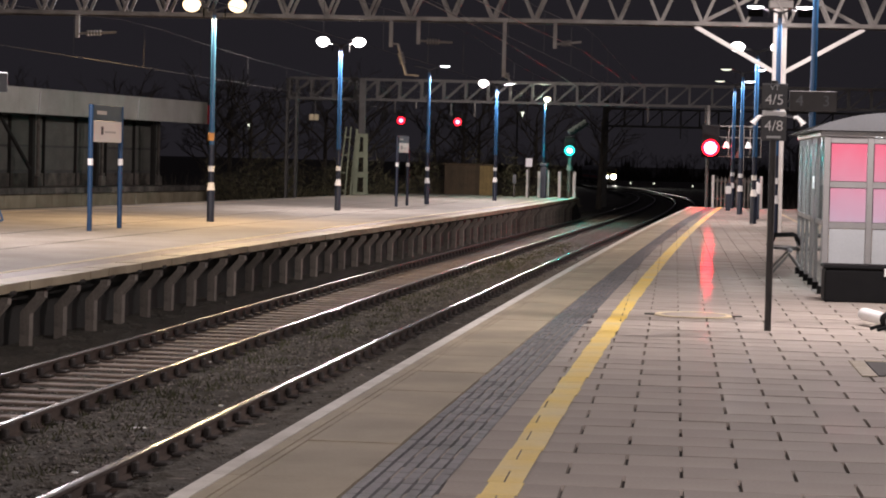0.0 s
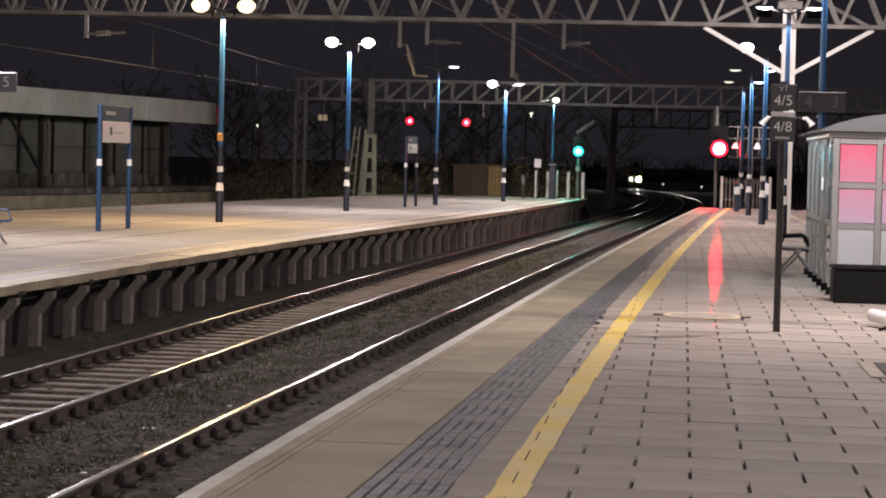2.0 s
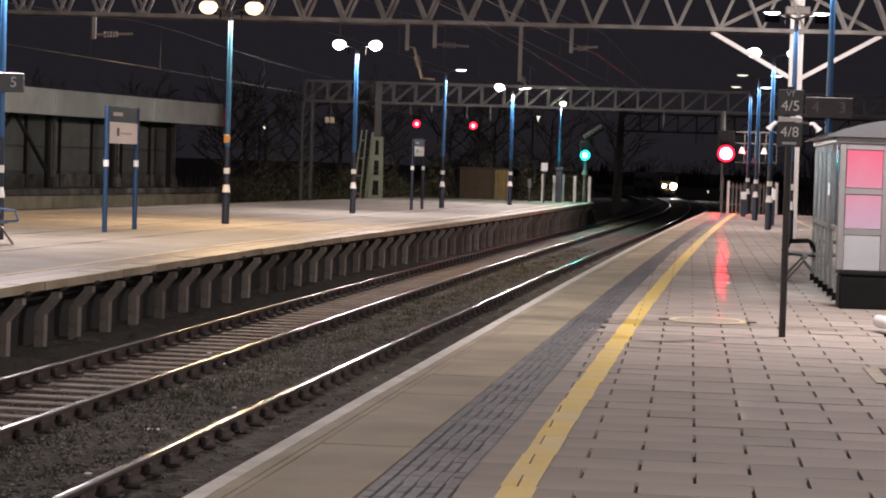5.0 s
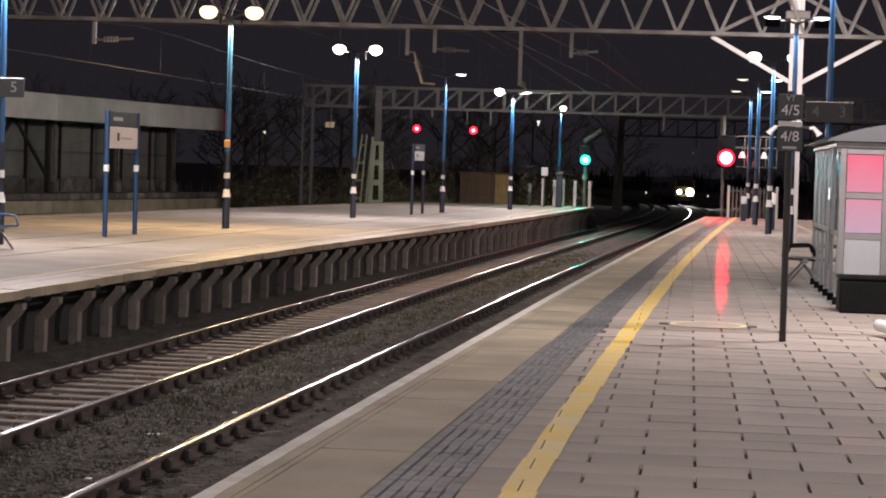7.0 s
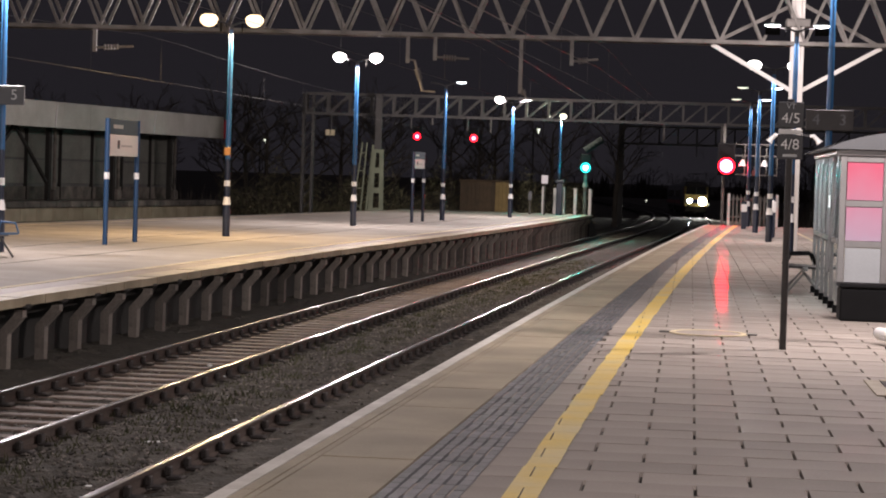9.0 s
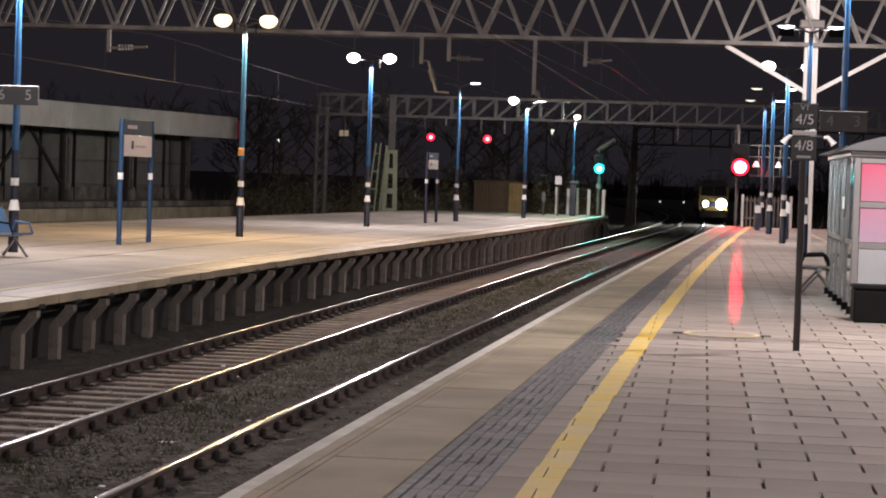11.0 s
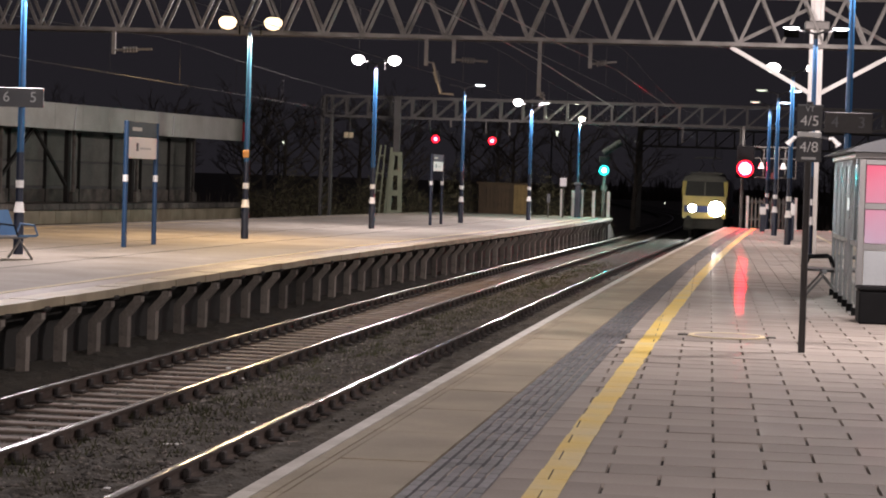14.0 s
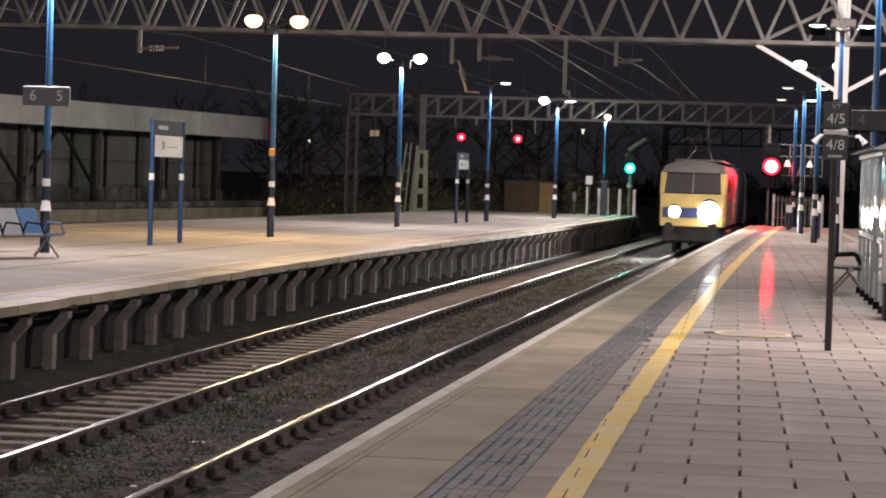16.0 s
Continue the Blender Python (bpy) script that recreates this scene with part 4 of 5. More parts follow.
bench((-12.86, 37.46, LEFT_Z), -22, 4, "grey metal platform bench with one blue end seat")
bench((1.75, 35.9, 0), 180, 2, "dark metal bench beside the glass shelter", False, "pole_dark")
pp = thing("marker_pipe", (2.01, 24.4, 0), "white plastic pipe with a dark clamp lying on short legs", "pipe", turn=-72)
part("pipe", Mesh().tube([(0, 0, 0.12), (0.02, 0, 0.12), (0.9, 0, 0.09)], [0.045, 0.065, 0.065], 14), M["white"], pp, smooth=True)
part("clamp", Mesh().tube([(0.62, 0, 0.101), (0.75, 0, 0.096)], 0.078, 14), M["black"], pp, "dark clamp", True)
for x in (0.68, 0.86):
    part("leg", Mesh().tube([(x, -0.2, 0.012), (x, 0, 0.07), (x, 0.2, 0.012)], 0.018, 8), M["black"], pp, "dark splayed leg", True)


# pane colour that runs from red-pink at the top to lavender lower down
def vinyl():
    m = bpy.data.materials.new("pink_gradient")
    m.use_nodes = True
    nt = m.node_tree
    b = nt.nodes["Principled BSDF"]
    b.inputs["Roughness"].default_value = 0.35
    tc = nt.nodes.new("ShaderNodeTexCoord")
    sep = nt.nodes.new("ShaderNodeSeparateXYZ")
    ns = nt.nodes.new("ShaderNodeTexNoise")
    ns.inputs["Scale"].default_value = 2.5
    add = nt.nodes.new("ShaderNodeMath")
    add.operation = "MULTIPLY_ADD"
    add.inputs[1].default_value = 0.35
    ramp = nt.nodes.new("ShaderNodeValToRGB")
    ramp.color_ramp.elements[0].position, ramp.color_ramp.elements[0].color = 1.15 / 2.4, (0.46, 0.34, 0.45, 1)
    ramp.color_ramp.elements[1].position, ramp.color_ramp.elements[1].color = 2.15 / 2.4, (0.62, 0.09, 0.17, 1)
    div = nt.nodes.new("ShaderNodeMath")
    div.operation = "DIVIDE"
    div.inputs[1].default_value = 2.4
    nt.links.new(tc.outputs["Object"], sep.inputs[0])
    nt.links.new(tc.outputs["Object"], ns.inputs["Vector"])
    nt.links.new(ns.outputs["Fac"], add.inputs[0])
    nt.links.new(sep.outputs["Z"], add.inputs[2])
    nt.links.new(add.outputs[0], div.inputs[0])
    nt.links.new(div.outputs[0], ramp.inputs["Fac"])
    nt.links.new(ramp.outputs["Color"], b.inputs["Base Color"])
    return m


M["vinyl"] = vinyl()


def shelter():
    s = thing("waiting_shelter", (1.93, 30.25, 0), "grey aluminium waiting shelter with glass sides and pink end panes", "shelter")
    W, L, H = 1.75, 5.5, 2.05
    # end wall that faces along the platform: three bays, three rows
    for i in range(4):
        x = 0.04 + i * (W - 0.08) / 3
        part("post", Mesh().box((x - 0.04, -0.04, 0.08), (x + 0.04, 0.04, H), 0.006), M["alu"], s, "aluminium post")
    for z in (0.12, 0.90, 1.43, H - 0.04):
        part("crossbar", Mesh().box((0.08, -0.03, z - 0.04), (W - 0.08, 0.03, z + 0.04), 0.005), M["alu"], s, "aluminium crossbar")
    for i in range(3):
        x0, x1 = 0.09 + i * (W - 0.08) / 3, 0.04 + (i + 1) * (W - 0.08) / 3 - 0.045
        for z0, z1, mat, lab in ((0.165, 0.855, "panel_grey", "pale grey kick panel"), (0.945, 1.385, "vinyl", "lavender-pink pane"), (1.475, 1.965, "vinyl", "red-pink pane")):
            part("pane", Mesh().box((x0, -0.012, z0), (x1, 0.012, z1), 0.003), M[mat], s, lab)
    # long glass side
    n = 5
    for i in range(n + 1):
        y = i * L / n
        if i:
            part("post", Mesh().box((-0.03, y - 0.03, 0.08), (0.03, y + 0.03, H), 0.006), M["alu"], s, "aluminium post")
        part("foot", Mesh().tube([(0, y, 0), (0, y, 0.1)], 0.045, 10), M["black"], s, "black adjustable foot")
        part("post", Mesh().box((W - 0.03, y - 0.03 + 0.1, 0.0), (W + 0.03, y + 0.03 + 0.1, H), 0.006), M["alu"], s, "aluminium post")
        if i < n:
            for z0, z1 in ((0.14, 0.9), (0.97, H - 0.08)):
                p = part("glass_pane", Mesh().box((-0.006, y + 0.04, z0), (0.006, y + L / n - 0.04, z1)), M["pane"], s, "clear glass pane")
                p.visible_shadow = False
            part("rail", Mesh().box((-0.025, y + 0.032, 0.9), (0.025, y + L / n - 0.032, 0.965), 0.004), M["alu"], s)
            part("back_panel", Mesh().box((W - 0.01, y + 0.14, 0.12), (W + 0.01, y + L / n + 0.06, H - 0.05)), M["panel_grey"], s)
    part("handle", Mesh().tube([(-0.07, 0.75, 0.5), (-0.07, 0.75, 1.25)], 0.02, 8), M["alu"], s, "upright bar handle", True)
    part("notice", Mesh().box((-0.018, 2.0, 1.35), (-0.009, 2.25, 1.52)), M["print_white"], s, "small white notice")
    part("fascia", Mesh().box((-0.06, -0.08, H + 0.003), (W + 0.06, L + 0.08, H + 0.08), 0.01), M["alu"], s)
    roof = []
    for y in (-0.2, L + 0.2):
        roof.append([(x, y, H + 0.085 + 0.24 * math.sin(math.pi * (x + 0.2) / (W + 0.4)) ** 0.8 if 0 < (x + 0.2) < W + 0.4 else H + 0.085) for x in [-0.2 + k * (W + 0.4) / 10 for k in range(11)]])
    r = Mesh().loft([roof[0] + [(W + 0.2, -0.2, H + 0.082), (-0.2, -0.2, H + 0.082)], roof[1] + [(W + 0.2, L + 0.2, H + 0.082), (-0.2, L + 0.2, H + 0.082)]])
    part("roof", r, M["roof"], s, "curved grey roof")


shelter()
for y in (31.6, 34.4):
    lamp((2.75, y, 1.98), 26, COOL, 0.06)


def grit_bin():
    g = thing("grit_bin", (1.86, 28.4, 0), "low black plastic bin on the paving by the shelter", "bin")
    part("body", Mesh().box((0, 0, 0), (1.15, 0.62, 0.40), 0.02), M["black"], g)
    part("lid", Mesh().box((-0.015, -0.015, 0.403), (1.165, 0.635, 0.455), 0.02), M["black"], g)
    part("latch", Mesh().box((0.72, -0.03, 0.33), (0.74, -0.016, 0.43), 0.003), M["white"], g, "white latch")


grit_bin()


def tree_pit():
    t = thing("drain_cover", (1.82, 18.9, 0), "dark iron cover framed by pale setts in the paving", "drain cover")
    part("cover", Mesh().box((-0.17, -0.55, 0.001), (0.75, 0.75, 0.012), 0.004), M["joint"], t)
    for i in range(9):
        part("sett", Mesh().box((-0.31, -0.62 + i * 0.16, 0.001), (-0.18, -0.47 + i * 0.16, 0.014), 0.006), M["coping"], t)
    for i in range(6):
        part("sett", Mesh().box((-0.17 + i * 0.15, 0.76, 0.001), (-0.03 + i * 0.15, 0.87, 0.014), 0.006), M["coping"], t)


tree_pit()


# ---------------------------------------------------------------- signals
def signal_head(parent, x, y, z, mat, r, ring=None, core=0.9):
    """A signal head that faces the camera's way (-y)."""
    h = part("signal_head", Mesh().box((x - r * 2.5, y, z - r * 2.6), (x + r * 2.5, y + 0.14, z + r * 6.5), 0.03), M["black"], parent, "black signal head")
    part("hood", Mesh().tube([(x, y - 0.12, z + 0.01), (x, y, z)], r * 2.45, 20, cap=False), M["black"], h, "short black hood")
    part("lens", Mesh().tube([(x, y - 0.10, z), (x, y - 0.06, z)], [r * core, r * (core + 0.1)], 24), mat, h, "glowing signal lens", True)
    # the halo is built as a glowing disc behind the lens
    if ring:
        part("lens_ring", Mesh().tube([(x, y - 0.05, z), (x, y - 0.02, z)], r * 2.4, 24), ring, h, "glowing disc that stands in for the lens's halo", True)
    part("upper_lens", Mesh().tube([(x, y - 0.012, z + r * 4.4), (x, y, z + r * 4.4)], r * 1.3, 16), M["black"], h, "unlit lens")


def build_signals():
    for x, zz in ((-12.52, 3.34), (-9.92, 3.33)):
        s = thing("railway_signal", (0, 0, 0), "red railway signal hung below the gantry", "railway signal", "railway signals")
        signal_head(s, x, 104.2, zz, M["glow_red_small"], 0.075, M["halo_red"])
        part("hanger", Mesh().beam((x - 0.35, 104.66, zz + 0.3), (x - 0.35, 104.66, 4.25), 0.06), M["far_steel"], s)
        part("hanger_arm", Mesh().beam((x - 0.35, 104.64, zz + 0.3), (x, 104.35, zz + 0.3), 0.05), M["far_steel"], s)
    s = thing("railway_signal", (0, 0, 0), "green railway signal on a grey post with a junction indicator", "railway signal", "railway signals")
    x, y, z = -4.92, 107.2, 2.16
    signal_head(s, x, y, z, M["glow_green"], 0.1, M["halo_green"])
    part("post", Mesh().tube([(x, y + 0.15, -0.05), (x, y + 0.15, 2.0)], 0.085, 12), M["steel"], s, smooth=True)
    part("post_collar", Mesh().tube([(x, y + 0.15, 1.25), (x, y + 0.15, 1.5)], [0.17, 0.1], 12), M["steel"], s, smooth=True)
    arm = Mesh().tube([(x - 0.05, y + 0.1, z + 0.8), (x + 0.75, y + 0.1, z + 1.35)], 0.16, 10)
    part("junction_indicator", arm, M["black"], s, "unlit slanting junction indicator", True)
    for k in range(5):
        t = k / 4
        part("indicator_lens", Mesh().tube([(x - 0.02 + 0.7 * t, y - 0.14, z + 0.82 + 0.48 * t), (x - 0.02 + 0.7 * t, y - 0.1, z + 0.82 + 0.48 * t)], 0.05, 10), M["pole_dark"], s)
    lamp((x, y - 0.4, z - 0.1), 14, (0.0, 1.0, 0.85), 0.05)
    s = thing("railway_signal", (0, 0, 0), "red railway signal with a railed maintenance platform", "railway signal", "railway signals")
    x, y, z = 1.36, 91.0, 2.32
    # core made wider than a real lens, to include its glare
    signal_head(s, x, y, z, M["glow_red"], 0.14, M["halo_red"], 1.6)
    part("ring", Mesh().tube([(x, y - 0.05, z + 0.62), (x, y + 0.0, z + 0.62)], 0.24, 20, cap=False), M["steel"], s, "grey upper ring")
    part("ring_lens", Mesh().tube([(x, y - 0.045, z + 0.6), (x, y - 0.03, z + 0.6)], 0.13, 16), M["black"], s, "dark unlit lens")
    part("post", Mesh().tube([(x - 0.1, y + 0.4, -0.9), (x - 0.1, y + 0.4, 4.0)], 0.06, 12), M["steel"], s, smooth=True)
    for zz in (3.2, 2.75, 2.0):
        part("handrail", Mesh().beam((x - 0.2, y + 0.3, zz), (x + 2.0, y + 0.3, zz), 0.05), M["steel"], s)
    for k in range(5):
        part("stanchion", Mesh().beam((x + 0.3 + 0.42 * k, y + 0.3, 1.95), (x + 0.3 + 0.42 * k, y + 0.3, 3.2), 0.045), M["steel"], s)
    for dx in (1.3, 1.7):
        part("ladder_rail", Mesh().beam((x + dx, y + 0.2, -0.9), (x + dx, y + 0.2, 3.2), 0.05), M["steel"], s)
    part("red_plate", Mesh().box((x + 1.02, y + 0.18, 1.95), (x + 1.3, y + 0.22, 2.2), 0.01), M["red_dark"], s, "small dark red plate")
    lamp((x, y - 0.4, z), 5, (1.0, 0.02, 0.05), 0.05)


build_signals()


# ---------------------------------------------------------------- far ends of the platforms
def post_sign(at, h, w, hh, mat, label):
    p = thing("post_sign", at, label, "sign", "small signs at the platform end")
    part("post", Mesh().tube([(0, 0, 0), (0, 0, h)], 0.035, 8), M["steel"], p)
    part("plate", Mesh().box((-w / 2, -0.05, h - hh), (w / 2, -0.036, h), 0.006), M[mat], p)


post_sign((-7.25, 104.0, LEFT_Z), 1.05, 0.16, 0.4, "sign_grey", "low grey marker sign on a post")
post_sign((-6.55, 103.2, LEFT_Z), 1.8, 0.30, 0.38, "panel", "pale sign plate on a thin post")
for x, h in ((-6.78, 1.25), (-6.25, 1.2), (-5.85, 1.25), (-5.3, 1.2), (-4.62, 1.2)):
    b = thing("fence_post", (x, 106.0, LEFT_Z), "pale square post at the platform end", "post", "posts at the platform end")
    part("post", Mesh().box((-0.07, -0.07, 0), (0.07, 0.07, h), 0.015), M["white_mast"], b)
    part("cap", Mesh().box((-0.08, -0.08, h + 0.002), (0.08, 0.08, h + 0.03), 0.01), M["white_mast"], b)
cb = thing("control_cabinet", (-6.02, 105.6, LEFT_Z), "dark blue equipment cabinet on the platform", "cabinet")
part("body", Mesh().box((-0.14, -0.12, 0), (0.14, 0.12, 1.45), 0.02), M["navy"], cb)
part("cap", Mesh().box((-0.19, -0.17, 1.453), (0.19, 0.17, 1.6), 0.03), M["navy"], cb)


def shed():
    s = thing("timber_shed", (-11.75, 117.0, -1.3), "brown timber shed with a pale end beyond the platform", "shed")
    n = 9
    for i in range(n):
        part("plank", Mesh().box((0.2 * i + 0.004, -0.02, 0), (0.2 * i + 0.196, 0.02, 2.64), 0.006), M["wood"], s)
    # the lit look of the right end is put into paler planks
    for i in range(4):
        part("plank", Mesh().box((1.8 + 0.19 * i + 0.004, -0.02, 0), (1.8 + 0.19 * i + 0.186, 0.02, 2.64), 0.006), M["wood_lit"], s, "plank paled for the lit end")
    part("shed_body", Mesh().box((0.0, 0.022, 0), (2.56, 2.4, 2.63)), M["wood"], s)
    part("roof", Mesh().box((-0.1, -0.15, 2.643), (2.66, 2.55, 2.72), 0.015), M["wood"], s)


shed()


def end_fence():
    f = thing("palisade_fence", (0, 0, 0), "grey steel palisade fence at the platform end", "fence")
    y = 89.6
    for z in (0.35, 1.05):
        part("fence_rail", Mesh().box((1.5, y, z - 0.03), (3.3, y + 0.05, z + 0.03), 0.005), M["steel"], f)
    for i in range(13):
        x = 1.5 + i * 0.15
        part("pale", Mesh().prism([(x - 0.035, 0.03), (x + 0.035, 0.03), (x + 0.035, 1.12), (x, 1.22), (x - 0.035, 1.12)], y - 0.022, y - 0.004), M["steel"], f)
    for x in (1.48, 3.34):
        part("fence_post", Mesh().box((x - 0.05, y - 0.05, 0), (x + 0.05, y + 0.05, 1.25), 0.008), M["white_mast"], f)
    for x, y, h in ((1.95, 84.0, 1.0), (2.55, 72.0, 1.25), (2.42, 70.2, 1.3)):
        p = thing("bollard", (x, y, 0), "dark post with a white band", "post", "dark posts on the platform")
        part("body", Mesh().box((-0.09, -0.09, 0), (0.09, 0.09, h), 0.02), M["navy"], p)
        part("band", Mesh().box((-0.11, -0.11, h * 0.62), (0.11, 0.11, h * 0.9), 0.02), M["white"], p, "white band")


end_fence()


# ---------------------------------------------------------------- platform with the canopy
def canopy_platform():
    """It runs from (-26.4, 88) to (-22.8, 111) and on towards the camera's side."""
    a, b = Vector((-29.9, 66.0, 0)), Vector((-22.8, 111.0, 0))
    d = (b - a).normalized()
    L = (b - a).length - 0.35
    turn = math.degrees(math.atan2(d.y, d.x))
    st = thing("pavement", a, "old platform with a stone edge below the canopy", "platform", "", "structure", turn)
    # local x runs along the platform, local -y towards the camera's side
    for i in range(int(L / 1.5)):
        part("coping_stone", Mesh().box((i * 1.5 + 0.01, -0.25, -0.2), (i * 1.5 + 1.49, 0.6, 0.07), 0.03), M["old_concrete"], st)
        part("wall_block", Mesh().box((i * 1.5 + 0.01, -0.1, -0.75), (i * 1.5 + 1.49, 0.6, -0.202), 0.02), M["coping"], st)
    part("wall_foot", Mesh().box((0, -0.05, -1.4), (L, 0.6, -0.76)), M["old_concrete"], st)
    part("platform_top", Mesh().box((0, 0.601, -1.4), (L, 9, 0.03)), M["tarmac"], st)
    bw = thing("wall", a, "building wall, its grey darkened for the canopy's shade", "wall", "", "structure", turn)
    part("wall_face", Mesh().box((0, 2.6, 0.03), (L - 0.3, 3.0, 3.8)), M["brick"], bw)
    for i in range(13):
        x0 = 1.2 + i * 3.4
        for z0, z1 in ((0.72, 1.72), (1.8, 2.95)):
            part("wall_panel", Mesh().box((x0 + 0.06, 2.54, z0), (x0 + 3.28, 2.597, z1), 0.02), M["panel_dull"], bw, "grey boarded panel")
        part("plinth", Mesh().box((x0 + 0.02, 2.46, 0.033), (x0 + 3.32, 2.597, 0.6), 0.02), M["old_concrete"], bw, "concrete plinth")
        part("wall_pier", Mesh().box((x0 - 0.06, 2.44, 0.033), (x0 + 0.0, 2.595, 3.05)), M["dark_concrete"], bw, "dark pier")
    c = thing("station_canopy", a, "long grey panelled canopy with a red end on steel posts", "canopy", turn=turn)
    n = 17
    for i in range(n):
        x0, x1 = i * L / n, (i + 1) * L / n
        part("fascia_panel", Mesh().box((x0 + 0.006, 0.0, 3.06), (x1 - 0.006, 0.08, 4.12), 0.01), M["canopy"], c, "grey fascia panel")
    part("roof", Mesh().box((0, 0.082, 3.85), (L - 0.05, 5.5, 4.0), 0.02), M["roof"], c)
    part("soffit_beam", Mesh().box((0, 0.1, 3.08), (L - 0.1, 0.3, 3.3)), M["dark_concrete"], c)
    part("end_panel", Mesh().box((L + 0.003, -0.14, 3.06), (L + 0.16, 0.5, 3.98), 0.01), M["red_paint"], c, "red end panel")
    for i in range(7):
        x = 1.7 + i * 6.8
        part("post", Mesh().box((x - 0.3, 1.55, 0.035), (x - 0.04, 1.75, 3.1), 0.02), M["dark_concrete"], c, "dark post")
        part("downpipe", Mesh().tube([(x + 0.14, 1.5, 0.45), (x + 0.14, 1.5, 3.1)], 0.075, 10), M["old_concrete"], c, "pale downpipe", True)
        part("post_base", Mesh().box((x - 0.1, 1.38, 0.033), (x + 0.38, 1.7, 0.5), 0.03), M["old_concrete"], c)
        if i < 4:
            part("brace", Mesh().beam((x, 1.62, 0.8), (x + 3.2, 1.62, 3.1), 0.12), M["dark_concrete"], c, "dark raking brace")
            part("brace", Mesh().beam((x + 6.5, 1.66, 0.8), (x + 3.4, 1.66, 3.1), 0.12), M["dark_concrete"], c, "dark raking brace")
    for x in (L - 9.0, L - 19.5, L - 31.0):
        part("conduit", Mesh().beam((x, -0.03, 3.1), (x + 0.15, -0.03, 4.0), 0.05), M["white"], c, "pale conduit on the fascia")


canopy_platform()


def lattice_tower():
    g = thing("lattice_tower", (-14.86, 104.0, -1.3), "pale green steel lattice tower behind the platform", "mast")
    # a ladder frame that leans against a braced column; feet at z 0
    lad = [((-0.52, 0.9), (-0.13, 4.3)), ((-0.16, 0.9), (0.08, 4.3))]
    for (x0, z0), (x1, z1) in lad:
        part("ladder_rail", Mesh().beam((x0, -0.1, z0), (x1, -0.1, z1), 0.06), M["green_steel"], g)
    for k in range(4):
        f = (k + 0.6) / 4.2
        xa, xb = lad[0][0][0] + f * 0.39, lad[1][0][0] + f * 0.24
        part("ladder_rung", Mesh().beam((xa, -0.1, 0.9 + 3.4 * f), (xb, -0.1, 0.9 + 3.4 * f), 0.05), M["green_steel"], g)
    H = 4.0
    part("column_flange", Mesh().beam((0.25, 0, 0), (0.40, 0, H + 0.2), 0.1, 0.2), M["green_steel"], g)
    part("column_flange", Mesh().beam((0.82, 0, 0), (0.74, 0, H), 0.09, 0.2), M["green_steel"], g)
    for k in range(5):
        z = 0.15 + k * 0.92
        part("batten", Mesh().box((0.31 + 0.03 * k, -0.06, z), (0.79 - 0.02 * k, -0.04, z + 0.26), 0.02), M["green_steel"], g)
    part("brace", Mesh().beam((0.02, 0.05, 0), (0.3, 0.05, 3.9), 0.09), M["green_steel"], g)
    H = 4.3
    part("upper_mast", Mesh().box((0.42, -0.1, H - 0.3), (0.72, 0.1, H + 2.2), 0.01), M["far_steel"], g)


lattice_tower()


# ---------------------------------------------------------------- trees, far lamps and litter
def bare_tree(at, h, seed):
    rng = random.Random(seed)
    t = thing("bare_tree", at, "bare dark winter tree beyond the tracks", "tree", "bare trees")
    part("trunk", Mesh().tube([(0, 0, 0), (0.1, 0, h * 0.2), (0.05, 0.1, h * 0.5), (0.1, 0.1, h * 0.8)], [0.22, 0.17, 0.11, 0.04], 8), M["bark"], t)
    c = Mesh()

    def grow(p, d, l, r, depth):
        q = p + d * l
        c.tube([p, (p + q) / 2 + Vector((rng.gauss(0, 0.05), rng.gauss(0, 0.05), 0)) * l, q], [r, r * 0.8, r * 0.55], 4, cap=False)
        if depth:
            for _ in range(3 if depth > 1 else 4):
                nd = (d + Vector((rng.gauss(0, 0.5), rng.gauss(0, 0.5), rng.gauss(0.12, 0.3)))).normalized()
                grow(p.lerp(q, rng.uniform(0.45, 1)), nd, l * rng.uniform(0.55, 0.75), r * 0.55, depth - 1)

    for k in range(9):
        z = h * (0.28 + 0.06 * k)
        a = k * 2.4
        grow(Vector((0.06, 0.05, z)), Vector((math.cos(a), math.sin(a), 0.9)).normalized(), h * 0.26, 0.06, 3)
    part("crown", c, M["bark"], t, "bare twiggy crown")


for k, (x, y, h) in enumerate(((-24, 128, 7.0), (-20.5, 133, 7.5), (-17.5, 127, 6.5), (-27.5, 135, 7.5), (-13, 140, 6.5), (-31, 126, 6.5))):
    bare_tree((x, y, -1.6), h, k)
first = [o for o in scene.objects if o.name.split(".")[0] == "bare_tree"]
for k in [*range(0, 34, 3), *range(34, 50, 2), *range(50, 74)]:
    rng = random.Random(100 + k)
    x, y = -46 + k * 1.25 + rng.uniform(-0.6, 0.6), 136 + rng.uniform(-6, 26)
    if k >= 34:
        x, y = (10 + (k - 34) * 0.9, rng.uniform(150, 330)) if k < 50 else (-75 + (k - 50) * 5.0, rng.uniform(575, 640))
    copy_thing(first[k % len(first)], pose(x, y, rail_z(min(y, 560)) - 0.36, 0, 0, rng.uniform(0, 360)))
scrub = Mesh()
rng = random.Random(8)
